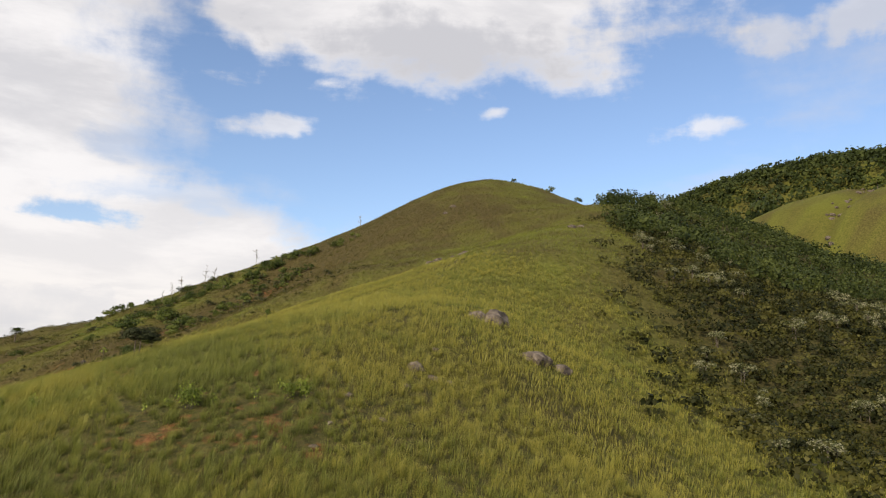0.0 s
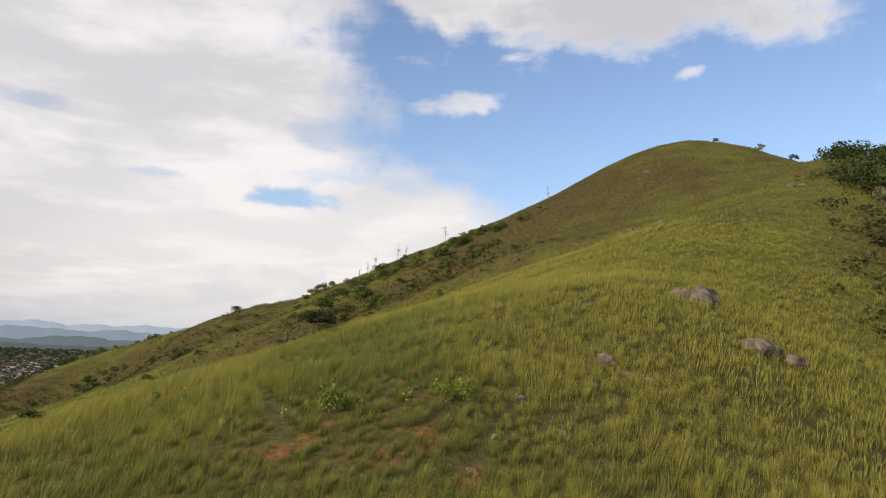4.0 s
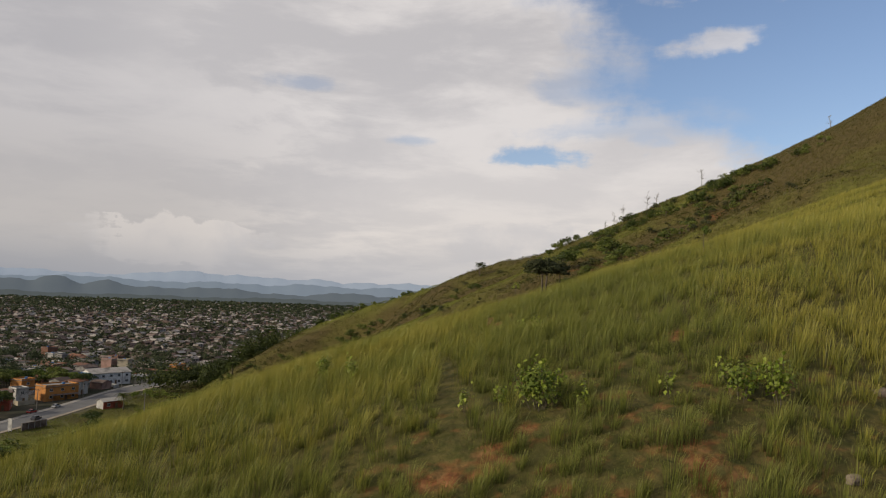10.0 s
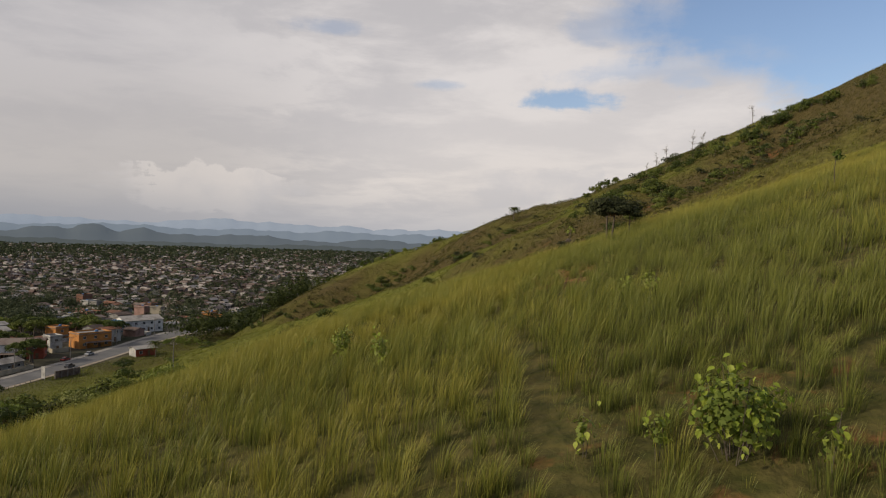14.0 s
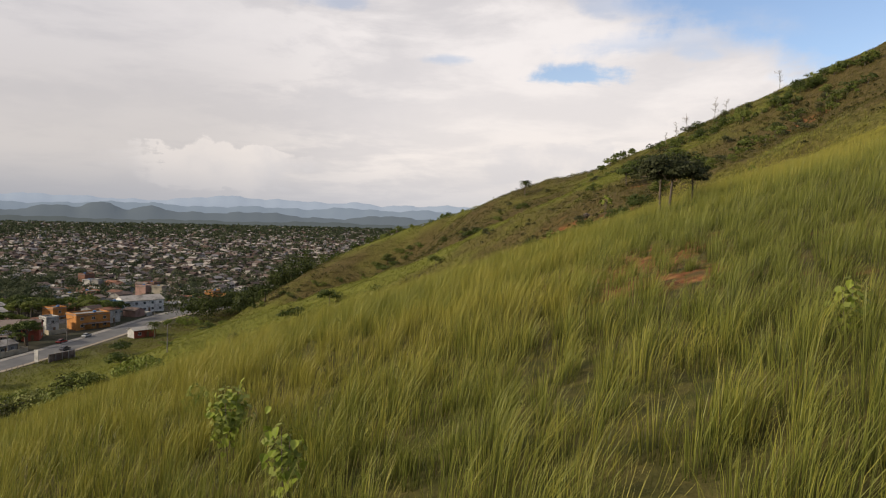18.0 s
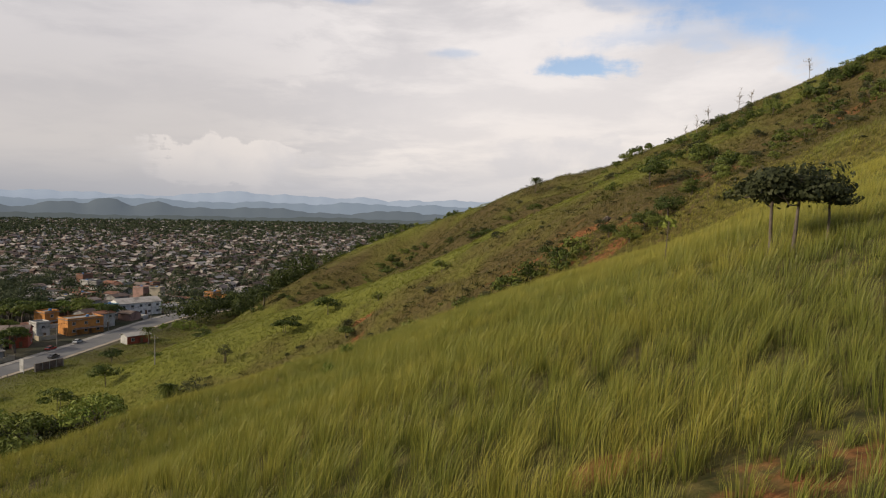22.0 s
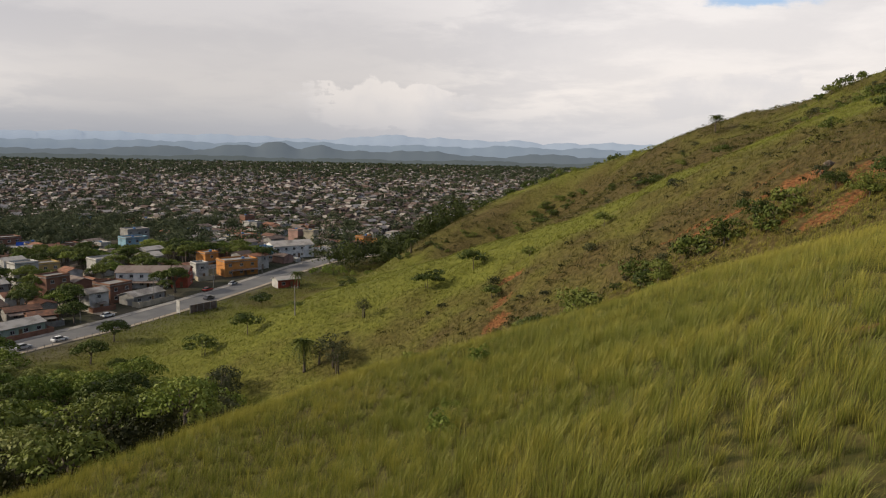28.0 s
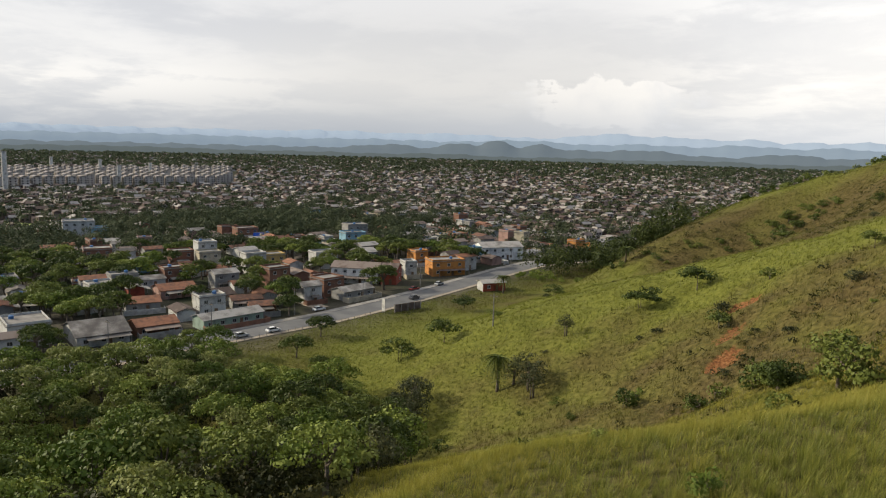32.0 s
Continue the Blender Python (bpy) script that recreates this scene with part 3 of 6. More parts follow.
BARE_SCARS = [  # landslip scars across the gully
    (-50.2, 212.6, 1.8, 1.6, 0, 1.0), (-48.5, 202.0, 1.4, 3.4, -12, 0.7), (-46.5, 193.0, 1.5, 2.6, -12, 0.9), (-0.5, 190.8, 3.0, 2.4, 20, 1.15),
    (-7.5, 189.5, 6.0, 1.5, 15, 1.0), (1.5, 171.5, 2.4, 1.4, 25, 0.8), (-1.5, 175.5, 2.0, 0.9, 15, 0.7), (4.5, 174.0, 1.6, 1.0, 0, 0.6), (-4.5, 199.8, 3.0, 1.0, 15, 0.6), (36.3, 207.2, 4.0, 1.8, 20, 1.15), (18, 205, 6.0, 1.6, 20, 0.6),
    (-16, 193, 4.0, 1.2, 10, 0.7), (22, 200, 5.0, 2.0, 25, 0.6), (50, 214, 6.0, 2.0, 24, 0.6), (8, 180, 4.0, 2.0, 15, 0.6),
]


def dryness(x, y):
    """0 on the green spurs, 1 in the brown hollows of the farther hillside; the spur's lit crest and shaded fold are
    painted in as well.
    """
    d = 0.36 + 0.36 * lumps(x, y, 26) + 0.42 * lumps(x + 9, y - 31, 7)
    d += 0.5 * bell(x, y, -12, 190, 46, 8, 12) + 0.6 * bell(x, y, 46, 206, 44, 11, 24) + 0.4 * bell(x, y, 70, 240, 50, 10, 24) + 0.5 * bell(x, y, -52, 207, 9, 16, 0)
    d += 0.55 * bell(x, y, 62, 228, 62, 24, 24) + 0.3 * bell(x, y, 10, 186, 30, 14, 15) + 0.35 * bell(x, y, 110, 190, 40, 30, 30) + 0.7 * bell(x, y, -82, 316, 42, 9, -22)
    # spur crest paled as if catching light, brown behind it deepened as shade
    d -= 0.9 * bell(x, y, -32, 239, 44, 6, -6) + 0.5 * bell(x, y, -48, 242, 26, 9, 12) + 0.5 * bell(x, y, -65, 371, 50, 9, -8)
    d += 0.9 * bell(x, y, -62, 338, 46, 11, -12) + 0.8 * bell(x, y, -24, 288, 44, 10, 6)
    d -= 0.5 * bell(x, y, -62, 236, 42, 12, -4) + 0.35 * bell(x, y, -130, 225, 40, 25)
    return np.clip(d, 0, 1)


def bareness(x, y):
    s = np.zeros_like(np.asarray(x, float))
    for cx, cy, lx, ly, turn, k in BARE_TRAIL + BARE_SLOPE + BARE_SCARS:
        s = np.maximum(s, k * smooth(bell(x, y, cx, cy, lx, ly, turn), 0.2, 0.6))
    return s * (0.75 + 0.3 * lumps(x, y, 0.5) + 0.35 * lumps(x, y, 2.3))


def furrow(x, y):
    """1 along the narrow trodden trail down the slope and under the leafy bushes."""
    under = np.zeros_like(np.asarray(x, float))
    for cx, cy, rad in ((6.05, 41.7, 0.75), (11.35, 41.1, 0.65), (12.3, 40.8, 0.55), (3.9, 42.3, 0.3), (7.2, 41.3, 0.3), (5.0, 42.0, 0.3), (-3.5, 52.5, 0.4)):
        under = np.maximum(under, smooth(np.hypot(x - cx, y - cy), rad * 0.8, rad * 0.45))
    return 0.9 * under + (1 - 0.9 * under) * smooth(np.abs(x - (2.6 + 0.0085 * (52 - y) ** 2 * (y < 52))), 0.34, 0.20) * smooth(y, 37.5, 39) * smooth(y, 55, 47)


def axis_steps(fine_lo, fine_hi, step, far, grow):
    def run(start, way):
        out, s = [], step
        v = start
        while abs(v) < far:
            s = min(s * grow, 160)
            v += way * s
            out.append(v)
        return out

    return np.array(sorted(run(fine_lo, -1) + list(np.arange(fine_lo, fine_hi + 0.01, step)) + run(fine_hi, 1)))


ROUTE = np.array([(9.0, 26.0), (6.0, 40.0), (1.0, 58.0), (-5.0, 76.0), (-12.0, 96.0), (-16.0, 112.0)])


def off_route(x, y):
    """Distance in plan from the line along which the near slope is seen."""
    x, y = np.asarray(x, float), np.asarray(y, float)
    best = np.full(x.shape, 1e9)
    for (ax, ay), (bx, by) in zip(ROUTE[:-1], ROUTE[1:]):
        t = np.clip(((x - ax) * (bx - ax) + (y - ay) * (by - ay)) / ((bx - ax) ** 2 + (by - ay) ** 2), 0, 1)
        best = np.minimum(best, np.hypot(x - ax - t * (bx - ax), y - ay - t * (by - ay)))
    return best


def on_scrub(x, y):
    """1 on the bushy flank right of the ridge."""
    edge = np.interp(y, [20, 43, 54, 70, 92, 113, 150], [49, 50, 52, 61, 80, 96, 130]) + 4.0 * lumps(x, y, 6)
    return smooth(x - edge, -8, 26) * smooth(y, 5, 20) * smooth(y, 190, 150)


def build_ground():
    gx, gy = axis_steps(-80, 95, 1.4, 4800, 1.07), axis_steps(18, 250, 1.4, 4800, 1.07)
    xx, yy = np.meshgrid(gx, gy)
    nx, ny = len(gx), len(gy)
    idx = np.arange(nx * ny).reshape(ny, nx)
    quads = np.stack([idx[:-1, :-1], idx[:-1, 1:], idx[1:, 1:], idx[1:, :-1]], -1).ravel()
    zz = land(xx, yy) - 0.35 * bareness(xx, yy) * (off_route(xx, yy) > 30) * 3
    me = fast_mesh("ground", np.stack([xx, yy, zz], -1).reshape(-1, 3), quads, 4, GROUND, True)
    for name, v in (("bare", bareness(xx, yy)), ("under_grass", np.maximum(smooth(off_route(xx, yy), 60, 20), on_scrub(xx, yy))), ("dry", dryness(xx, yy)), ("plain", smooth(zz, PLAIN + 6, PLAIN + 2.8) * smooth(xx, -150, -185))):
        me.attributes.new(name, "FLOAT", "POINT").data.foreach_set("value", np.ascontiguousarray(v, np.float32).ravel())
    tagged(new("ground", me), "grassy hillside with bare red earth above a flat town plain", "ground", kind="structure")


build_ground()


def z_at(x, y):
    return float(land(x, y))


def stand(x, y, turn=0.0, scale=1.0, sink=0.0, tilt=0.0):
    return Matrix.Translation((x, y, z_at(x, y) - sink)) @ pose(0, 0, 0, tilt, 0, turn) @ Matrix.Diagonal((scale, scale, scale, 1))


# ---- road ----
ROAD = [(-186.0, -260.0), (-186.0, 60.0), (-184.0, 156.0), (-182.0, 195.0), (-178.5, 230.0), (-178.8, 260.0), (-180.8, 291.0), (-183.5, 322.0), (-186.0, 355.0), (-176.0, 410.0), (-150.0, 480.0), (-100.0, 640.0)]


def strip(name, left, right, lift, mat, label, thick=0.0, stops=ROAD):
    pts = []
    for (ax, ay), (bx, by) in zip(stops[:-1], stops[1:]):
        n = max(2, int(math.hypot(bx - ax, by - ay) / 6))
        pts += [(ax + (bx - ax) * k / n, ay + (by - ay) * k / n) for k in range(n)]
    pts.append(stops[-1])
    v, f = [], []
    for i, (x, y) in enumerate(pts):
        a, b = pts[max(i - 1, 0)], pts[min(i + 1, len(pts) - 1)]
        d = Vector((b[0] - a[0], b[1] - a[1])).normalized()
        nx, ny = -d.y, d.x
        z = z_at(x, y) + lift
        for s in (left, right):
            v.append((x + nx * s, y + ny * s, z))
        for s in (left, right):
            v.append((x + nx * s, y + ny * s, z - 0.3 - thick))
        if i:
            o, q = 4 * (i - 1), 4 * i
            f += [(o, o + 1, q + 1, q), (o, q, q + 2, o + 2), (o + 1, o + 3, q + 3, q + 1)]
    return tagged(new(name, mesh_from(name, v, f, mat)), label, "road", kind="structure")


strip("road", 4.6, -4.6, 0.22, ASPHALT, "worn grey asphalt road at the foot of the hill")
strip("pavement", 7.2, 4.6, 0.30, CONCRETE, "narrow dusty concrete pavement along the houses")
strip("verge", -4.6, -6.4, 0.18, DUST, "dusty earth verge beside the road")
strip("side_road", 2.6, -2.6, 0.12, DUST, "dusty side street between the houses", stops=[(-190, 237.5), (-240, 244), (-330, 250), (-428, 270), (-560, 300)])
strip("side_road", 2.4, -2.4, 0.12, DUST, "dusty side street between the houses", stops=[(-192, 366), (-260, 372), (-360, 392), (-520, 450)])
strip("side_road", 2.4, -2.4, 0.12, DUST, "dusty side street between the houses", stops=[(-262, 176), (-267, 244), (-282, 368), (-290, 520), (-270, 800)])

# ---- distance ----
# hills glow faintly: the blue haze of distance is put into their emission
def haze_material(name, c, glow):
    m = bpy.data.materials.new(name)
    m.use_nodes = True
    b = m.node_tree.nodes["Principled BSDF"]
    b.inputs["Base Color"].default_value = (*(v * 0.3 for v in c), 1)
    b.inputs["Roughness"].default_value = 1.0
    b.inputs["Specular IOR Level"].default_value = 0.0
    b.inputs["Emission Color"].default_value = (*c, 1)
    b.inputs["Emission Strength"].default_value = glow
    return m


FAR_HAZE = haze_material("far_range_haze", (0.37, 0.44, 0.52), 0.66)
MID_HAZE = haze_material("middle_range_haze", (0.25, 0.31, 0.37), 0.62)
NEAR_HILLS = haze_material("low_hills_haze", (0.16, 0.195, 0.22), 0.55)
HAZE_RISE = haze_material("hazy_plain_edge", (0.125, 0.15, 0.155), 0.5)


def hill_range(name, mat, radius, humps, floor, depth, label, rough=1.0):
    """A chain of hills along an arc round the place; humps: degrees to the left of +y, height over the plain, half width in degrees."""
    n = 320
    az = np.linspace(-14, 84, n)
    prof = np.full(n, float(floor))
    for c, h, w in humps:
        prof = np.maximum(prof, floor + (h - floor) * np.exp(-0.5 * ((az - c) / w) ** 2))
    prof = prof + rough * (2.2 * np.sin(az * 1.9 + radius) + 1.6 * np.sin(az * 4.3 + 1) + 0.9 * np.sin(az * 9.1 + 2))
    v, f = [], []
    rows = [(-0.5, 0.0), (-0.2, 0.55), (0.0, 1.0), (0.3, 0.5), (0.6, 0.0)]
    for k, (s, h) in enumerate(rows):
        for i in range(n):
            a = radians(az[i])
            d = radius + s * depth
            v.append((-math.sin(a) * d, math.cos(a) * d, PLAIN - 3 + max(0, prof[i]) * h))
    for k in range(len(rows) - 1):
        f += [(k * n + i, k * n + i + 1, (k + 1) * n + i + 1, (k + 1) * n + i) for i in range(n - 1)]
    return tagged(new(name, mesh_from(name, v, f, mat, True)), label, "hills", kind="structure")


hill_range("backdrop", FAR_HAZE, 4650, ((70, 116, 7), (57, 118, 6), (48.5, 130, 4), (40, 128, 4), (27, 150, 2.6), (23, 138, 2.4), (20.5, 126, 1.6), (17.8, 132, 1.5), (13.5, 120, 2), (10, 126, 2.5), (4, 118, 3)), 108, 260, "mountain range on the horizon, pale blue haze put into its colour", 1.6)
hill_range("backdrop", MID_HAZE, 4100, ((60, 76, 6), (45, 80, 4), (34, 92, 3), (25, 86, 2.5), (18, 92, 2), (12, 88, 2), (5, 84, 3)), 72, 300, "hills in front of the far mountains, blue-grey haze put into their colour", 1.4)
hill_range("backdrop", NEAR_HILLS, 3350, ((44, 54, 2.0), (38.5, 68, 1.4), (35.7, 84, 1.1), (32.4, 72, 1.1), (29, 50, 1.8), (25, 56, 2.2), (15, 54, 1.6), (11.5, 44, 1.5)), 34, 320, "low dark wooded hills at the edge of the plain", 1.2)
# added rise in haze tone, in place of haze over the far plain
hill_range("backdrop", HAZE_RISE, 2750, ((64, 26, 7), (50, 22, 5), (40, 25, 3), (30, 22, 3), (20, 25, 3), (9, 24, 4)), 17, 200, "added low rise in haze colour veiling the far edge of the plain", 0.7)


# ---- grass ----
def grass_hue(x, y):
    """0 for lush green, 1 for straw: yellower downhill and towards the ridge's sunny shoulder, greener up the near slope."""
    h = 0.38 + 0.37 * smooth(off_route(x, y), 7, 26) + 0.17 * lumps(x, y, 5)
    h += 0.42 * bell(x, y, 25, 43, 13, 14) + 0.12 * smooth(x, 3, -3) * smooth(y, 40, 46) * smooth(y, 74, 60) + 0.26 * smooth(x, 4, 0) * smooth(y, 50, 57) * smooth(y, 86, 72)
    h -= 0.44 * smooth(x, 1.5, 7) * smooth(y, 30, 38) * smooth(y, 78, 66) * smooth(x, 15, 10)
    h += 0.10 * smooth(y, 84, 96) + 0.12 * bell(x, y, 13, 44, 6, 7)
    return h - 0.3 * np.clip(bareness(x, y), 0, 0.6)


def grass(name, keep, area, per_m2, blades, height, width, segments, seed, label, patchy=0.4, lean=0.45, mat=None, radius=0.2):
    """Tussocks of blades that rise close together and fall outwards, where keep(x, y) is above chance; one mesh."""
    r = np.random.default_rng(seed)
    x0, y0, x1, y1 = area
    step = 1 / math.sqrt(per_m2)
    x, y = (v.ravel() for v in np.meshgrid(np.arange(x0, x1, step), np.arange(y0, y1, step)))
    x, y = x + r.uniform(-0.55, 0.55, len(x)) * step, y + r.uniform(-0.55, 0.55, len(y)) * step
    n = len(x)
    clump = 0.5 + 0.5 * lumps(x + 40, y - 13, 1.3) + 0.4 * lumps(x, y, 4.5)
    ok = (r.random(n) < keep(x, y)) & (r.random(n) < 1 - patchy + patchy * clump * 1.6) & (r.random(n) > bareness(x, y) * 0.95) & (r.random(n) > furrow(x, y))
    x, y, clump = x[ok], y[ok], clump[ok]
    n = len(x)
    size = r.uniform(0.7, 1.25, n) * (0.75 + 0.35 * np.clip(clump, 0, 1.2)) * (1 - 0.45 * np.clip(bareness(x, y) * 1.6, 0, 1))
    if mat:
        hue = np.clip(dryness(x, y) + r.normal(0, 0.10, n), 0, 1)
    else:
        hue = np.clip(grass_hue(x, y) + r.normal(0, 0.17, n), 0, 1)
    wide = radius * size * r.uniform(0.8, 1.3, n)
    fall = r.uniform(0, math.tau, n)
    x, y, size, hue, wide, fall = (np.repeat(v, blades) for v in (x, y, size, hue, wide, fall))
    m = len(x)
    a, out = r.uniform(0, math.tau, m), np.sqrt(r.random(m))
    x, y = x + out * wide * np.cos(a), y + out * wide * np.sin(a)
    z = land(x, y) - 0.06
    tall = height * size * r.uniform(0.5, 1.1, m) * (1 - 0.28 * out)
    reach = (tall * lean * (0.25 * r.random(m) + 0.75 * out * r.uniform(0.5, 1.3, m)))[:, None]
    lie = np.stack([np.cos(a), np.sin(a)], -1) * reach + np.stack([0.15 + 0.10 * np.cos(fall), -0.02 + 0.10 * np.sin(fall)], -1) * tall[:, None]
    side = a + math.pi / 2 + r.uniform(-0.9, 0.9, m)
    w = width * r.uniform(0.6, 1.3, m)
    across = np.stack([np.cos(side) * w / 2, np.sin(side) * w / 2, np.zeros(m)], -1)
    root = np.stack([x, y, z], -1)
    tip = root + np.concatenate([lie, tall[:, None]], 1)
    mid = root + np.concatenate([lie * 0.30, (tall * 0.62)[:, None]], 1)
    base = np.arange(m)
    if segments == 2:
        v = np.stack([root - across, root + across, mid + across * 0.8, mid - across * 0.8, tip], 1).reshape(-1, 3)
        o = base * 5
        loops = np.stack([o, o + 1, o + 2, o, o + 2, o + 3, o + 3, o + 2, o + 4], -1).ravel()
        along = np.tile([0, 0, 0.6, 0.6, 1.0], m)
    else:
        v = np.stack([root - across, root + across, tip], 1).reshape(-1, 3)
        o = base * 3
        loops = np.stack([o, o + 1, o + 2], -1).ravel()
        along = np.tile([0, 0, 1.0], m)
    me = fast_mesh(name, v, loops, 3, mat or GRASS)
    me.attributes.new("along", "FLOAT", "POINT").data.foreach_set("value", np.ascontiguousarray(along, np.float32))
    hue = np.repeat(np.clip(hue + r.normal(0, 0.17, m), 0, 1), 5 if segments == 2 else 3)
    me.attributes.new("tuft", "FLOAT", "POINT").data.foreach_set("value", np.ascontiguousarray(hue, np.float32))
    return tagged(new(name, me), label, "grass", kind="stuff")


def in_woods(x, y):
    """1 inside the wooded gully at the foot of the slope and the woods beyond the saddle."""
    edge = np.minimum(184, 128 + 1.06 * (-48 - x)) + 2.5 * lumps(x, y, 7)
    return smooth(x, -46, -52) * smooth(x, -179, -174) * smooth(y, 70, 90) * smooth(y, edge, edge - 7)


def near_keep(x, y):
    return smooth(off_route(x, y), 9.5, 7.5)


def middle_keep(x, y):
    d = off_route(x, y)
    return smooth(d, 7.5, 9.5) * smooth(d, 27, 22)


def outer_keep(x, y):
    d = off_route(x, y)
    return smooth(d, 22, 27) * smooth(d, 78, 64) * (1 - in_woods(x, y)) * (1 - 0.6 * on_scrub(x, y)) * smooth(y, 10, 24)


def far_keep(x, y):
    d = off_route(x, y)
    return smooth(d, 62, 80) * (1 - in_woods(x, y)) * (1 - on_scrub(x, y)) * smooth(x, -174, -171) * smooth(y, 20, 40) * smooth(x, 175, 140)


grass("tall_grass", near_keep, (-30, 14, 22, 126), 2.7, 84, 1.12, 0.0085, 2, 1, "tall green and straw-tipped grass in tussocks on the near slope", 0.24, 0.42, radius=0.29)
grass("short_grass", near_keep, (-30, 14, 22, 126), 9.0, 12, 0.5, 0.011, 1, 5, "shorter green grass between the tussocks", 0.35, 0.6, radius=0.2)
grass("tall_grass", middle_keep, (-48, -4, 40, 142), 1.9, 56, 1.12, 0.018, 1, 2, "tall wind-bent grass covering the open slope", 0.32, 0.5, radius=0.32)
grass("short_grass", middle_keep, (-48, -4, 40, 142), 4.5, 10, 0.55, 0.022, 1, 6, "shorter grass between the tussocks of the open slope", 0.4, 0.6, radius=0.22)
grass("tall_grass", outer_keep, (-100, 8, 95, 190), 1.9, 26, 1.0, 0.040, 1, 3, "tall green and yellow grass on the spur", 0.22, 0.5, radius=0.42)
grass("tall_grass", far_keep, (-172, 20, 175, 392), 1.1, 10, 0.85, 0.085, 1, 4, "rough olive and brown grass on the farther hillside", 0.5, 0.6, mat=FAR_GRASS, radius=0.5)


# ---- plants ----
def leaf_quads(centres, normals, size, r, stretch=1.5):
    """Diamond leaves with their faces round the normals; vertices and loops."""
    n = len(centres)
    jitter = r.normal(0, 0.34, (n, 3))
    nn = normals + jitter
    nn /= np.linalg.norm(nn, axis=1, keepdims=True) + 1e-9
    ref = r.normal(0, 1, (n, 3))
    u = np.cross(nn, ref)
    u /= np.linalg.norm(u, axis=1, keepdims=True) + 1e-9
    w = np.cross(nn, u)
    s = (size * r.uniform(0.6, 1.3, n))[:, None]
    v = np.stack([centres - u * s * stretch * 0.5, centres + w * s * 0.5, centres + u * s * stretch * 0.5, centres - w * s * 0.5], 1).reshape(-1, 3)
    return v, np.arange(4 * n)


def lobes(r, count, radius, height, base, dome=False):
    a, d = r.uniform(0, math.tau, count), np.sqrt(r.random(count)) * 0.72
    if dome:
        a, d = np.arange(count) * 2.4 + r.uniform(-0.3, 0.3, count), np.sqrt((np.arange(count) + 0.5) / count) * 0.82
        c = np.stack([np.cos(a) * d * radius, np.sin(a) * d * radius, base + height * (0.18 + 0.58 * np.sqrt(1 - d * d)) + r.normal(0, 0.03, count) * height], -1)
        return c, radius * r.uniform(0.24, 0.36, count)
    c = np.stack([np.cos(a) * d * radius, np.sin(a) * d * radius, base + r.uniform(0.2, 0.85, count) * height * (1 - 0.45 * d)], -1)
    return c, radius * r.uniform(0.28, 0.5, count)


def crown_points(r, centres, radii, leaves, squash=0.75):
    k = r.integers(0, len(centres), leaves)
    d = r.normal(0, 1, (leaves, 3))
    d[:, 2] = np.abs(d[:, 2]) * 0.9 - 0.25
    d /= np.linalg.norm(d, axis=1, keepdims=True)
    return centres[k] + d * radii[k][:, None] * r.uniform(0.75, 1.05, leaves)[:, None] * np.array([1, 1, squash]), d


def tree(name, label, category, seed, height, radius, trunk_share, mat, leaves=420, leaf=0.5, lobe_count=9, squash=0.75, bark=BARK, stems=1, group="", girth=0.035, dome=False):
    """A tapered trunk with limbs and an uneven crown of single leaves, standing at the origin."""
    r = np.random.default_rng(seed)
    root = empty(name, Matrix(), label, category, group)
    base = height * trunk_share
    c, rad = lobes(r, lobe_count, radius, height - base, base * 0.9, dome=dome)
    c[:, 2] = np.minimum(c[:, 2], height - rad * squash)
    trunk = Shape()
    for s in range(stems):
        off = np.array([r.uniform(-0.25, 0.25), r.uniform(-0.25, 0.25)]) * (stems > 1) * radius * 0.5
        lean = r.uniform(-0.12, 0.12, 2) * height * 0.5
        thick = girth * height / math.sqrt(stems)
        top = Vector((off[0] + lean[0], off[1] + lean[1], base + (height - base) * 0.45))
        foot = Vector((off[0], off[1], -0.4))
        bend = foot.lerp(top, 0.5) + Vector((r.uniform(-0.1, 0.1) * height * 0.3, r.uniform(-0.1, 0.1) * height * 0.3, 0))
        trunk.tube([foot, foot.lerp(bend, 0.5), bend, top], [thick * 1.35, thick, thick * 0.8, thick * 0.45], 6)
        for q in range(s, min(lobe_count, 7), stems):
            start = bend.lerp(top, r.uniform(0.3, 0.95))
            end = Vector(c[q])
            trunk.tube([start, start.lerp(end, 0.5) + Vector((0, 0, -0.06 * height)), end], [thick * 0.5, thick * 0.32, thick * 0.12], 4)
    part("trunk", trunk.mesh("trunk", bark, True), root)
    p, d = crown_points(r, c, rad, leaves, squash)
    v, loops = leaf_quads(p, d, leaf, r)
    part("crown", fast_mesh("crown", v, loops, 4, mat), root)
    return root


def away(ob):
    """Take a pattern tree out of the scene once its copies stand."""
    for o in (*ob.children_recursive, ob):
        bpy.data.objects.remove(o)


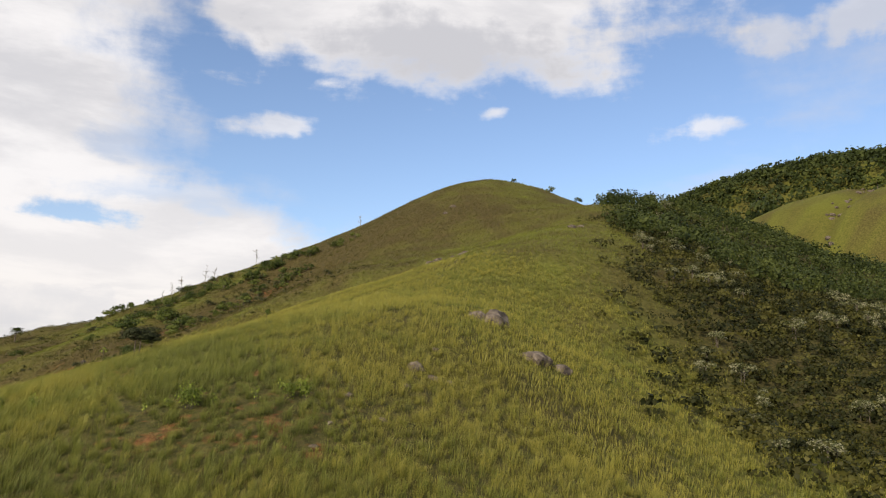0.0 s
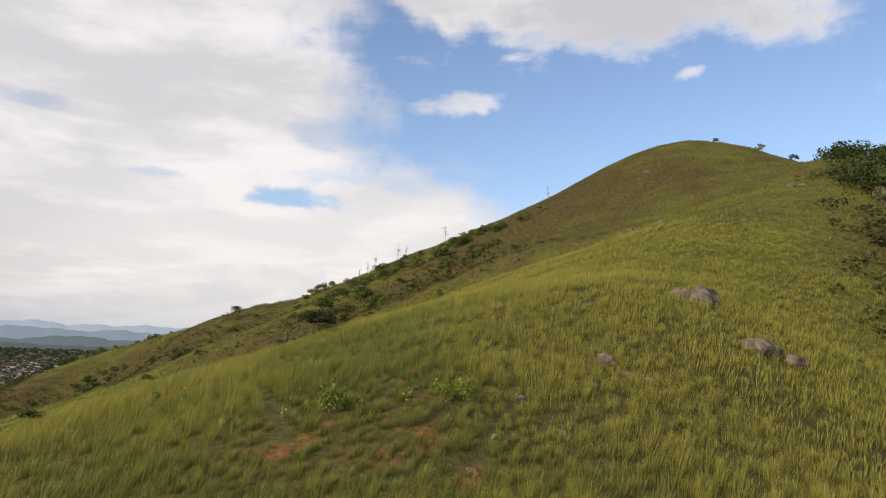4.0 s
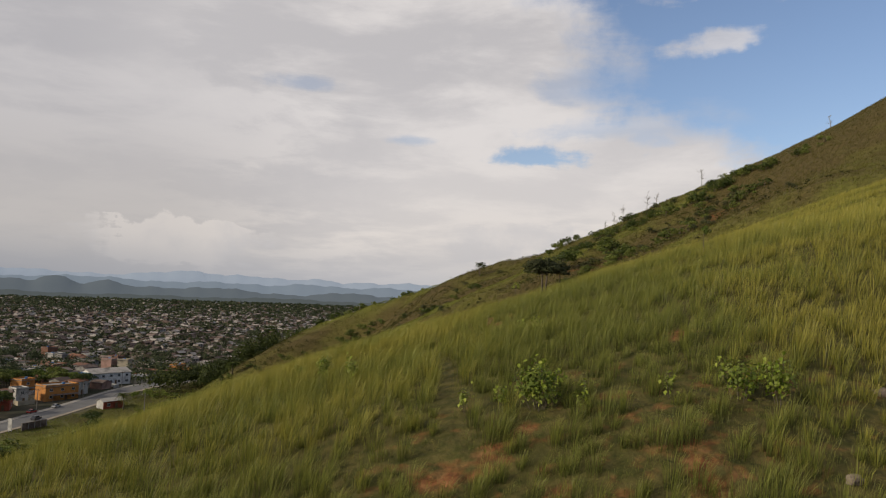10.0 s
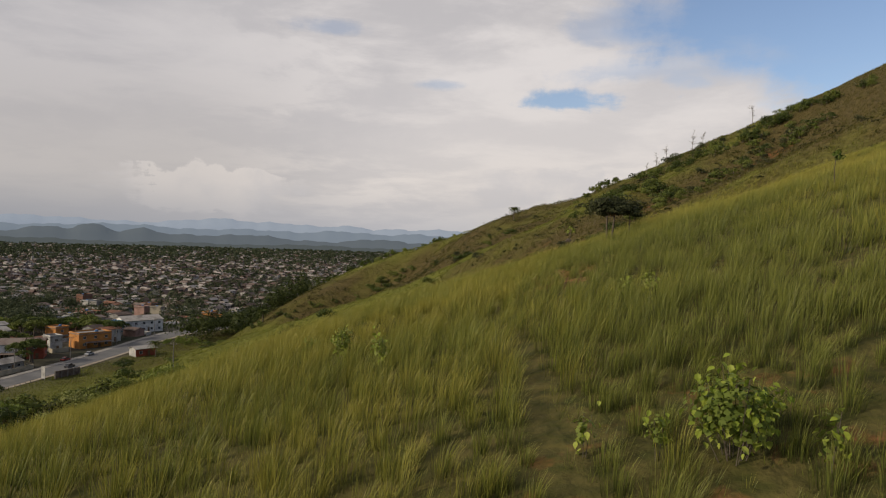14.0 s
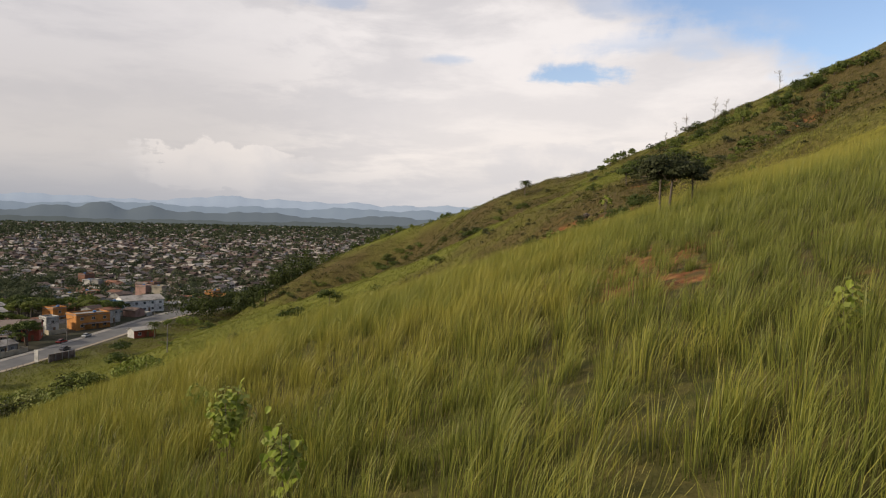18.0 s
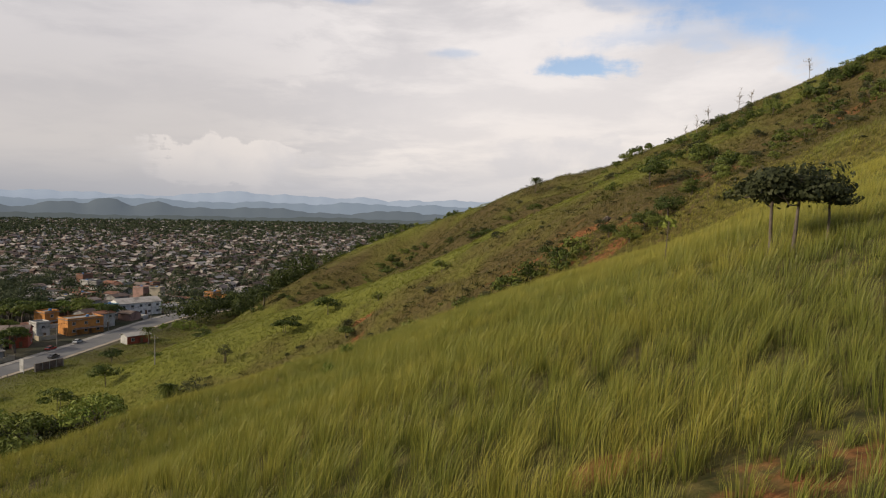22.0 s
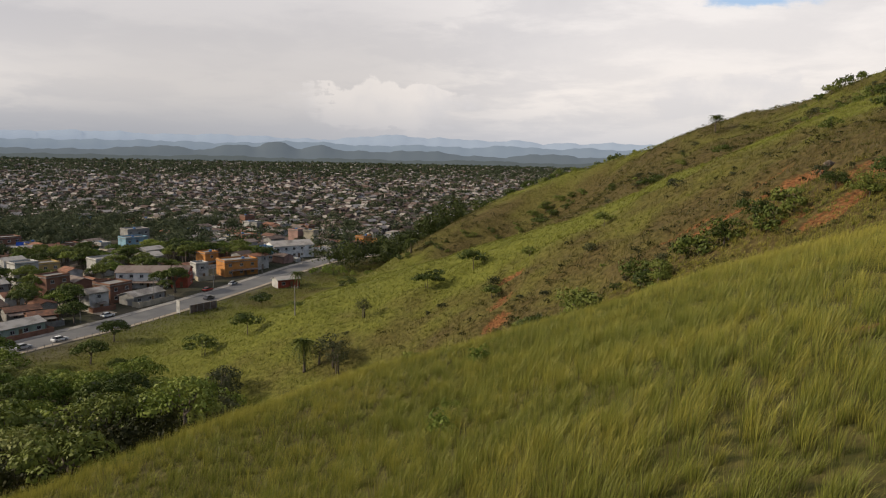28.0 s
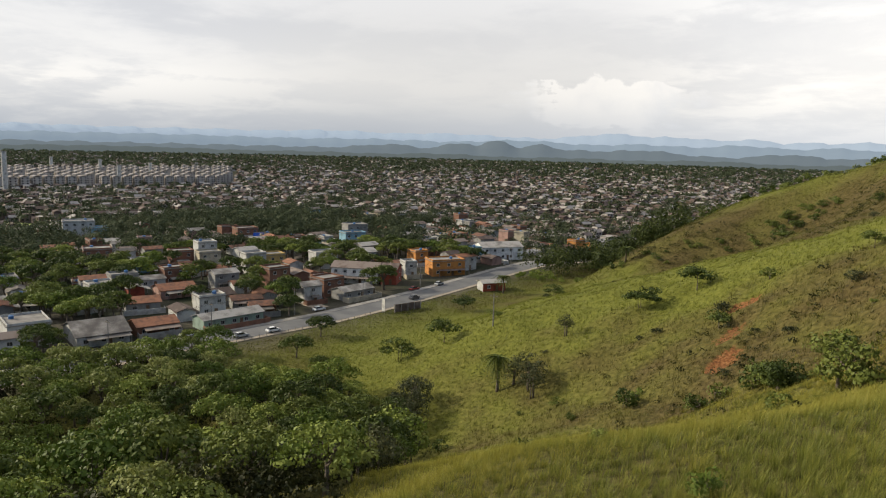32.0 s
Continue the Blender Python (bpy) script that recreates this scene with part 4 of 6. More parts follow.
def plant_woods():
    """The wooded gully below the slope: trees of three looks, close together."""
    r = np.random.default_rng(21)
    dark = [tree("woodland_tree", "dense dark green broadleaf tree in the gully", "tree", 100 + k, 8.0, 4.2, 0.12, LEAF_DARK, 1900, 0.27, 15, group="gully woods", dome=True) for k in range(4)]
    mid = [tree("woodland_tree", "broad mid-green tree with a rounded crown in the gully", "tree", 120 + k, 7.6, 4.6, 0.12, LEAF_MID, 1900, 0.27, 16, group="gully woods", dome=True) for k in range(4)]
    pale = [tree("woodland_tree", "tree with pale blossom-tipped leaves among darker woods", "tree", 140 + k, 7.4, 3.8, 0.12, LEAF_PALE, 1700, 0.25, 14, group="gully woods", dome=True) for k in range(3)]
    spots = []
    for _ in range(9000):
        x, y = r.uniform(-205, -50), r.uniform(80, 196)
        if r.random() < in_woods(x, y) and all((x - a) ** 2 + (y - b) ** 2 > 5.2**2 for a, b in spots):
            spots.append((x, y))
        if len(spots) >= 295:
            break
    for x, y in spots:
        q = lumps(x, y, 22) + r.normal(0, 0.45)
        pats = dark if q < -0.2 else mid if q < 0.3 else pale
        edge = 0.72 if x > -72 else 1.0
        copy_thing(pats[int(r.integers(0, len(pats)))], stand(x, y, r.uniform(0, 360), edge * r.uniform(0.75, 1.3)))
    for k in dark + mid + pale:
        away(k)


plant_woods()


def plant_slope():
    """Single trees and shrubs on the open hillside."""
    r = np.random.default_rng(31)
    round_tree = tree("tree", "round dark green tree on the grassy slope", "tree", 201, 5.0, 3.4, 0.05, LEAF_DARK, 2400, 0.22, 22, dome=True)
    for x, y, s in ((-164.2, 215.6, 1.3), (-153, 198.5, 1.3), (-189.5, 224, 1.5), (-141.6, 196.5, 0.75)):
        copy_thing(round_tree, stand(x, y, r.uniform(0, 360), s))
    away(round_tree)
    spread = [tree("tree", "small spreading tree with thin limbs on the slope", "tree", 210 + k, 4.2, 3.0, 0.34, LEAF_DARK, 800, 0.26, 14, 0.5, stems=2, girth=0.02) for k in range(3)]
    for i, (x, y, s) in enumerate(((-125.8, 207.2, 1.0), (-117.5, 213.8, 1.0), (-154.7, 267.3, 1.0), (-72.3, 220.5, 0.85), (-63.9, 226.8, 0.85), (-110.5, 224, 0.5), (-127, 277, 0.8), (-33, 217, 0.5), (-64, 281, 0.7), (-32, 272, 0.9), (-13, 229, 0.5), (-52, 206, 0.6), (12, 206, 1.0), (24, 228, 0.6))):
        copy_thing(spread[i % 3], stand(x, y, r.uniform(0, 360), s * 1.45))
    for k in spread:
        away(k)
    big = [tree("tree", "broad leafy dark green tree rising from the gully", "tree", 230 + k, 7.5, 5.2, 0.08, LEAF_DARK, 1500, 0.36, 20) for k in range(2)]
    for i, (x, y, s) in enumerate(((-26.7, 168, 0.8), (-34.7, 178, 0.6), (-17.5, 176, 0.5), (-35, 178, 0.4), (-9.5, 176, 0.55), (-6, 180, 0.5), (-31, 184, 0.35), (8.5, 175, 0.5), (6, 172, 0.45), (12, 176, 0.55), (16, 179, 0.45), (10, 170, 0.4), (21, 183, 0.5), (3, 178, 0.35), (26, 187, 0.4), (-39, 146, 0.3), (-45, 140, 0.4), (-84, 343, 0.5), (-80, 346, 0.6), (-75, 348, 0.55), (-70, 346, 0.4), (-26, 290, 0.35), (-46, 296, 0.4))):
        copy_thing(big[i % 2], stand(x, y, r.uniform(0, 360), s))
    for k in big:
        away(k)
    dusky = [tree("tree", "thin grey-green half-bare tree above the gully", "tree", 240 + k, 7.0, 3.2, 0.3, LEAF_DUSK, 900, 0.22, 16, stems=3) for k in range(2)]
    for i, (x, y, s) in enumerate(((-62, 138, 1.0), (-57, 133, 0.9), (-70, 146, 1.0), (-94, 175, 1.25), (-97, 180, 1.1), (-104.5, 190, 1.05), (-86, 197, 0.7), (-78, 160, 1.0), (-118, 186, 0.8), (-108, 180, 0.9), (-89, 168, 1.0), (-81.3, 195.2, 1.15), (-79, 193, 0.9), (-102, 187, 1.3), (-99, 184, 1.1), (-105, 185, 1.0), (-84, 212, 0.7))):
        copy_thing(dusky[i % 2], stand(x, y, r.uniform(0, 360), s))
    for k in dusky:
        away(k)
    shrub = [tree("shrub", "low dark green shrub in the grass", "shrub", 250 + k, 1.9, 1.6, 0.05, LEAF_DARK, 340, 0.19, 10, stems=3, group="hillside shrubs") for k in range(4)]
    fresh = [tree("shrub", "low yellow-green shrub in the grass", "shrub", 260 + k, 1.7, 1.1, 0.1, LEAF_FRESH, 320, 0.15, 9, stems=3, group="hillside shrubs") for k in range(2)]
    rows = [(68, 246), (65, 253), (48, 245), (34, 266), (46, 258), (24, 227), (57, 250), (40, 262), (30, 270), (52, 240), (61, 244), (28, 258), (20, 262), (14, 268), (9, 263), (72, 238), (80, 236)]
    rows += [(x + r.normal(0, 3), y + r.normal(0, 3)) for x, y in rows for _ in range(4)]
    rows += [(20 + 1.7 * k + r.normal(0, 2), 205 + 0.55 * k + r.normal(0, 3)) for k in range(26)]
    rows += [(-128 + 2.6 * k + r.normal(0, 2.5), 317 + 1.0 * k + r.normal(0, 3)) for k in range(26)]
    rows += [(-52 + 2.2 * k + r.normal(0, 3), 184 - 0.35 * k + r.normal(0, 3)) for k in range(24)]
    for x, y in rows:
        copy_thing(shrub[int(r.integers(0, 4))], stand(x, y, r.uniform(0, 360), r.uniform(0.7, 1.8)))
    brown = [tree("shrub", "dull brown-green shrub in a dry hollow", "shrub", 265 + k, 1.7, 1.7, 0.05, LEAF_DUSK, 340, 0.18, 10, stems=3, group="hillside shrubs") for k in range(2)]
    placed = 0
    while placed < 120:
        x, y = r.uniform(-130, 70), r.uniform(150, 320)
        dry = float(dryness(x, y))
        if in_woods(x, y) < 0.1 and dry > r.random() * 1.1:
            placed += 1
            pats = brown if r.random() < dry * 0.8 else shrub if r.random() < 0.7 else fresh
            copy_thing(pats[int(r.integers(0, 2))], stand(x, y, r.uniform(0, 360), r.uniform(0.4, 1.3)))
    for k in brown:
        away(k)
    for x, y, s in ((-50.8, 124.4, 2.2), (-20.7, 115, 0.8), (-16.6, 99.9, 0.7), (-44, 153, 1.0), (-31, 126, 0.6), (-5.5, 55.7, 0.45), (-16, 84, 0.5), (-18, 104, 0.45), (-171, 322, 1.9), (-167, 326, 2.2), (-163, 325, 1.8), (-169, 331, 2.3), (-160, 329, 2.0), (-155, 328, 1.7), (-165, 333, 2.2), (-173, 327, 1.6), (-150, 332, 1.8)):
        copy_thing(fresh[0], stand(x, y, r.uniform(0, 360), s))
    for k in shrub + fresh:
        away(k)
    acacia = [tree("acacia", "flat-topped dark acacia on a thin bare trunk", "tree", 270 + k, 3.7, 1.8, 0.5, LEAF_DUSK, 2300, 0.12, 22, 0.5, girth=0.022) for k in range(2)]
    for i, (x, y, s) in enumerate(((6.2, 85.0, 1.0), (6.4, 82.9, 1.02), (7.6, 83.2, 0.72))):
        copy_thing(acacia[i % 2], stand(x, y, 70 * i + 20, s))
    for k in acacia:
        away(k)
    sapling = tree("sapling", "thin bare-stemmed sapling in the tall grass", "tree", 280, 2.2, 0.5, 0.6, LEAF_MID, 60, 0.12, 5, girth=0.012)
    for x, y, s in ((16.5, 69.5, 1.0), (19, 122, 1.2), (3.4, 95.0, 1.3)):
        copy_thing(sapling, stand(x, y, r.uniform(0, 360), s))
    away(sapling)
    ridge = [tree("tree", "small dark tree on the skyline of the ridge", "tree", 290 + k, 3.6, 2.4, 0.12, LEAF_DARK, 520, 0.30, 10, 0.8) for k in range(2)]
    for i, (x, y, s) in enumerate(((-114, 376, 1.5), (-106, 382, 1.5), (-99, 386, 1.6), (-93, 388, 1.5), (-87, 387, 1.7), (-78, 389, 1.7), (-69, 386, 1.4), (-63, 385, 1.5), (-59, 383, 1.3), (-52, 381, 1.2), (168, 235, 0.8), (160, 250, 0.6), (175, 225, 0.8), (182, 218, 0.9), (12.5, 322, 1.2), (9, 319, 0.9), (16, 324, 1.15), (20.5, 326, 1.0), (5, 321, 0.6))):
        copy_thing(ridge[i % 2], stand(x, y, r.uniform(0, 360), s))
    for k in ridge:
        away(k)


plant_slope()


def bare_tree(x, y, height, seed):
    r = np.random.default_rng(seed)
    s = Shape()
    top = Vector((r.uniform(-0.3, 0.3), r.uniform(-0.3, 0.3), height))
    s.tube([(0, 0, -0.3), (0.1, 0, height * 0.5), top], [0.10, 0.07, 0.03], 6)
    for k in range(9):
        a = Vector((0.05, 0, 0)).lerp(top, r.uniform(0.35, 0.95))
        way = Vector((r.normal(), r.normal(), r.uniform(0.4, 1.3))).normalized() * height * r.uniform(0.15, 0.35)
        s.tube([a, a + way * 0.5, a + way + Vector((0, 0, 0.1))], [0.06, 0.04, 0.02], 4)
        for _ in range(4):
            b = a + way * r.uniform(0.4, 0.9)
            s.tube([b, b + Vector((r.normal(), r.normal(), r.uniform(0.2, 1))).normalized() * height * 0.16], [0.03, 0.015], 3)
    root = empty("bare_tree", stand(x, y), "leafless grey tree standing on the hill crest", "tree", "bare trees on the crest")
    part("crown", s.mesh("crown", DEAD_WOOD), root, "bare grey trunk and twigs")


for k, (x, y, h) in enumerate(((44, 292, 6.5), (36, 297, 6.0), (33, 300, 5.0), (62, 286, 6.5), (30, 303, 4.0), (47, 290, 4.5), (100, 272, 4.0))):
    bare_tree(x, y, h, 300 + k)


def palm(x, y, height, spread, label, seed, droop=0.5, fronds=18, trunk_r=0.17):
    r = np.random.default_rng(seed)
    root = empty("palm", stand(x, y, r.uniform(0, 360)), label, "palm tree")
    t = Shape()
    pts = [(0.04 * height * math.sin(k * 0.5), 0, height * k / 7 - (0.3 if k == 0 else 0)) for k in range(8)]
    t.tube(pts, [trunk_r * (1.25 - 0.07 * k) for k in range(8)], 9)
    part("trunk", t.mesh("trunk", BARK, True), root)
    v, f = [], []
    n = 14
    for k in range(n + 1):
        s = k / n
        px, pz = spread * s, spread * (0.55 * s - (0.55 + droop) * s * s)
        if k:
            length = spread * 0.30 * math.sin(math.pi * min(0.95, 0.12 + s * 0.85))
            for side in (-1, 1):
                b = len(v)
                v += [(px, 0, pz), (px + 0.06 * spread, side * length * 0.5, pz + 0.02), (px + 0.16 * spread, side * length, pz - 0.22 * length), (px - 0.02 * spread, side * length * 0.45, pz - 0.03)]
                f.append((b, b + 1, b + 2, b + 3))
    b = len(v)
    for k in range(n + 1):
        s = k / n
        px, pz, w = spread * s, spread * (0.55 * s - (0.55 + droop) * s * s), 0.045 * (1.1 - s)
        v += [(px, -w, pz + 0.01), (px, w, pz + 0.01)]
    f += [(b + 2 * k, b + 2 * k + 1, b + 2 * k + 3, b + 2 * k + 2) for k in range(n)]
    frond = mesh_from("frond", v, f, LEAF_DARK)
    for k in range(fronds):
        tilt = -62 + 105 * (k / fronds)
        m = Matrix.Translation(pts[-1]) @ pose(0, 0, 0, 0, 0, k * 137.5) @ pose(0, 0, 0, 0, -tilt * 0.75, 0) @ Matrix.Diagonal((1, 1, 1, 1))
        part("frond", frond, root, "", m)


palm(-19.0, 318, 4.6, 2.4, "lone palm on the skyline of the far spur", 1, 0.25, 28, 0.2)
palm(-88.3, 195.2, 6.6, 3.1, "shaggy palm with drooping dark fronds on the slope", 2, 1.4, 34, 0.26)
palm(-125.2, 320, 5.0, 3.4, "dark drooping palm beside a grassy bank", 3, 0.9, 22, 0.26)
palm(-160.9, 297.3, 6.0, 3.2, "tall shaggy palm beside the road", 4, 0.8, 22, 0.24)


def leafy_bush(x, y, height, radius, leaves, seed, label):
    """A bush of large heart-shaped leaves on thin stems, each leaf a piece of its own."""
    r = np.random.default_rng(seed)
    root = empty("broadleaf_bush", stand(x, y), label, "bush", "broadleaf bushes in the grass")
    tips = []
    for k in range(max(2, leaves // 22)):
        a, d = r.uniform(0, math.tau), radius * math.sqrt(r.random()) * 0.8
        tip = Vector((math.cos(a) * d, math.sin(a) * d, height * r.uniform(0.65, 1.0)))
        stem = Shape().tube([(tip.x * 0.25, tip.y * 0.25, -0.1), (tip.x * 0.7, tip.y * 0.7, tip.z * 0.55), tip], [0.009, 0.007, 0.004], 4)
        part("stem", stem.mesh("stem", BARK), root)
        tips.append(tip)
    count = leaves * 2
    away_from = r.normal(0, 1, (count, 3))
    away_from /= np.linalg.norm(away_from, axis=1, keepdims=True)
    middle = away_from * np.array([radius * 0.85, radius * 0.85, height * 0.40]) * r.uniform(0.4, 1.0, (count, 1)) + np.array([0, 0, height * 0.58])
    v, loops = leaf_quads(middle, away_from + np.array([0, 0, 0.6]), 0.085, r, 1.2)
    part("foliage", fast_mesh("foliage", v, loops, 4, LEAF_FRESH), root, "small inner leaves")
    for k in range(leaves):
        tip = tips[k % len(tips)]
        s = r.uniform(0.28, 1.04)
        p = Vector((tip.x * (0.25 + 0.75 * s), tip.y * (0.25 + 0.75 * s), tip.z * s)) + Vector(r.normal(0, 0.11, 3))
        q = r.uniform(0.5, 0.85)
        part("leaf", BIG_LEAF, root, "", Matrix.Translation(p) @ pose(0, 0, 0, r.uniform(-35, 35), r.uniform(5, 75), r.uniform(0, 360)) @ Matrix.Diagonal((q, q, q, 1)))


BIG_LEAF = mesh_from("leaf", [(0, 0, 0), (0.035, 0.06, 0.012), (0.10, 0.065, 0.014), (0.18, 0, -0.03), (0.10, -0.065, 0.014), (0.035, -0.06, 0.012), (0.09, 0, -0.006)],
                     [(0, 6, 1), (1, 6, 2), (2, 6, 3), (3, 6, 4), (4, 6, 5), (5, 6, 0)], LEAF_BRIGHT)
for x, y, h, rad, n, s in ((6.05, 41.9, 1.35, 0.85, 290, 1), (3.9, 42.4, 0.75, 0.22, 18, 2), (5.0, 42.1, 0.8, 0.3, 22, 3), (7.2, 41.4, 0.85, 0.25, 22, 4), (11.35, 41.3, 1.15, 0.75, 130, 5), (12.3, 41.0, 1.25, 0.6, 100, 6),
                           (9.6, 41.6, 0.75, 0.2, 14, 7), (-3.5, 52.8, 1.25, 0.45, 120, 8), (-1.7, 50.7, 1.1, 0.36, 60, 9), (-7.8, 37.8, 1.0, 0.45, 40, 10), (-4.4, 36.1, 0.95, 0.4, 36, 11), (5.3, 52.9, 0.8, 0.4, 34, 12), (5.9, 52.4, 0.9, 0.35, 28, 13)):
    leafy_bush(x, y, h, rad, n, s, "bush with large pale green leaves in tall grass" if n > 40 else "small leafy plant standing in tall grass")


def rock(x, y, size, seed, sink=0.3, label="weathered grey-brown boulder half sunk in grass"):
    b = bmesh.new()
    bmesh.ops.create_icosphere(b, subdivisions=3, radius=1)
    o = Vector((seed * 3.1, seed * 1.7, 0))
    for v in b.verts:
        p = v.co.copy()
        k = 1 + 0.34 * noise.noise(p * 1.1 + o) + 0.16 * noise.noise(p * 2.7 + o)
        v.co = Vector((p.x * k * 1.15, p.y * k * 0.9, p.z * k * 0.75))
    me = bpy.data.meshes.new("boulder")
    b.to_mesh(me)
    b.free()
    me.materials.append(ROCK)
    ob = tagged(new("boulder", me), label, "rock", "boulders on the slope")
    ob.matrix_world = stand(x, y, seed * 47, size, size * sink)


for k, (x, y, s) in enumerate(((38.9, 64.4, 2.1), (37.0, 64.6, 1.2), (36.8, 54.0, 1.5), (39.4, 53.7, 1.0), (22.9, 48.8, 0.85), (23.4, 47.1, 0.5), (24.6, 46.7, 0.3), (15.4, 42.4, 0.3), (12.8, 37.9, 0.24), (16.2, 38.8, 0.28), (11.2, 35.6, 0.22), (20.4, 45.0, 0.3), (26, 52, 0.4),
                               (77.2, 141.7, 1.4), (78.5, 142.5, 1.1), (73.5, 146.5, 1.2), (79.5, 141, 0.9), (75.5, 143, 0.8), (72, 148, 0.9), (93, 122, 1.2), (96, 123, 0.9), (116, 221, 1.3), (110, 215, 1.0), (3.0, 191, 0.7), (-6, 189, 0.6), (39, 206, 0.8))):
    rock(x, y, s, k + 1)


def cloud_of_leaves(name, spots, heights, radii, leaves, size, mat, seed, label, category):
    """Far woods or scrub: many crowns in one mesh."""
    r = np.random.default_rng(seed)
    n = len(spots)
    k = np.repeat(np.arange(n), leaves)
    d = r.normal(0, 1, (len(k), 3))
    d[:, 2] = np.abs(d[:, 2]) - 0.35
    d /= np.linalg.norm(d, axis=1, keepdims=True)
    ground_z = land(spots[:, 0], spots[:, 1])
    bump = r.normal(0, 0.22, (n, 3))
    c = np.stack([spots[:, 0], spots[:, 1], ground_z + heights * 0.55], -1)[k]
    ext = np.stack([radii, radii, heights * 0.45], -1)[k]
    p = c + d * ext * (0.75 + 0.3 * r.random(len(k)))[:, None] + bump[k] * ext * np.sign(d)
    v, loops = leaf_quads(p, d, 1.0, r, 1.3)
    centre = np.repeat(p, 4, 0)
    v = centre + (v - centre) * np.repeat(size * radii[k], 4)[:, None]
    return tagged(new(name, fast_mesh(name, v, loops, 4, mat)), label, category, kind="stuff")


def sown(n, area, keep, seed):
    r = np.random.default_rng(seed)
    p = np.stack([r.uniform(area[0], area[2], n), r.uniform(area[1], area[3], n)], -1)
    return p[r.random(n) < keep(p[:, 0], p[:, 1])], r


def plant_far():
    p, r = sown(10500, (40, 8, 165, 165), on_scrub, 41)
    tone = lumps(p[:, 0], p[:, 1], 9) * 0.35 + r.random(len(p))
    for low, high, mat, size, look in ((-9, 0.5, LEAF_SCRUB, 0.22, "dark green scrub covering the shaded flank"), (0.5, 0.98, LEAF_OLIVE, 0.2, "yellow-olive scrub and tall weeds on the flank")):
        q = p[(tone >= low) & (tone < high)]
        cloud_of_leaves("scrub", q, r.uniform(0.8, 2.6, len(q)), r.uniform(0.6, 1.4, len(q)), 40, size * 1.5, mat, 42, look, "scrub")
    pale = [tree("blossoming_shrub", "shrub with pale blossom heads over dark leaves", "shrub", 610 + k, 2.6, 1.3, 0.3, BLOSSOM, 480, 0.12, 14, 0.7, stems=3, group="blossoming shrubs on the flank") for k in range(4)]
    for x, y in p[tone >= 0.98][::2][:260]:
        near = smooth(math.hypot(x, y), 60, 120)
        copy_thing(pale[int(r.integers(0, 4))], stand(x, y, r.uniform(0, 360), r.uniform(0.55, 1.15) + 0.4 * float(near)))
    for k in pale:
        away(k)

    def dry_bands(x, y):
        d = dryness(x, y)
        return smooth(d, 0.5, 0.95) * (1 - in_woods(x, y)) * smooth(land(x, y), -40, -34) * smooth(x, 75, 40) * smooth(bareness(x, y), 0.5, 0.2)

    p, r = sown(5200, (-150, 150, 80, 345), dry_bands, 53)
    for k, (mat, look) in enumerate(((LEAF_OLIVE, "low olive weeds in the dry hollows of the hillside"), (LEAF_SCRUB, "low dark scrub in the dry hollows of the hillside"))):
        q = p[k::2]
        cloud_of_leaves("scrub", q, r.uniform(0.4, 1.3, len(q)), r.uniform(0.35, 1.0, len(q)), 26, 0.3, mat, 54 + k, look, "scrub")

    def saddle(x, y):
        return smooth(x - 0.775 * y, 8, 16) * smooth(y - np.interp(x, [100, 120, 160, 340], [115, 94, 92, 106]), -4, 6) * smooth(x, 330, 290) * smooth(y, 330, 260)

    p, r = sown(5600, (85, 95, 340, 330), saddle, 43)
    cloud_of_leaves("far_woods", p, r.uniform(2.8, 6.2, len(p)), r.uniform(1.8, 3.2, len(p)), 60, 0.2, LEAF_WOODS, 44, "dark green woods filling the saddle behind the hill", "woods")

    def mountain(x, y):
        return smooth(land(x, y), 15, 35) * np.maximum(smooth(x, 510, 545), smooth(y - 0.7 * x, 5, 40)) * smooth(x, 360, 430)

    p, r = sown(11000, (400, 250, 1050, 900), mountain, 45)
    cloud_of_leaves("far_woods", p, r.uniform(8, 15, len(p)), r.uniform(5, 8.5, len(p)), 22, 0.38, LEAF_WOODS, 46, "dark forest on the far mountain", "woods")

    p, r = sown(1300, (-180, 72, -48, 200), in_woods, 49)
    cloud_of_leaves("undergrowth", p, r.uniform(2.5, 5.5, len(p)), r.uniform(1.6, 2.8, len(p)), 110, 0.13, LEAF_SCRUB, 50, "dense undergrowth filling the wooded gully", "undergrowth")

    p, r = sown(420, (-78, 100, -46, 150), in_woods, 51)
    cloud_of_leaves("undergrowth", p, r.uniform(2.0, 4.5, len(p)), r.uniform(1.2, 2.2, len(p)), 130, 0.12, LEAF_SCRUB, 52, "dense bushes along the edge of the wooded gully", "undergrowth")

    def foot(x, y):
        return smooth(x, -180, -170) * smooth(land(x, y), -24, -32) * smooth(y, 326 + 0.25 * (x + 170), 340 + 0.25 * (x + 170))

    p, r = sown(2600, (-180, 290, -40, 500), foot, 47)
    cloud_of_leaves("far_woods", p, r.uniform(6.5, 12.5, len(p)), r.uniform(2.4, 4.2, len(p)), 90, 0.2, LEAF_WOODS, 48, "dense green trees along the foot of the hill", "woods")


plant_far()


def rocky_gully():
    """Loose boulders down the gully of the opposite shoulder and the tree at its top."""
    r = np.random.default_rng(81)
    for k in range(26):
        s = r.uniform(0, 75)
        x, y = 351 + s + r.normal(0, 3), 247 + 0.16 * s + r.normal(0, 2.5 + 0.06 * s)
        rock(x, y, r.uniform(0.6, 1.9), 50 + k, 0.45, "grey-brown boulder in the rocky gully across the valley")

    crest = tree("tree", "lone spreading tree above the rocky gully", "tree", 640, 9.0, 6.0, 0.45, LEAF_DARK, 600, 0.7, 14, 0.4)
    crest.matrix_world = stand(428, 258)


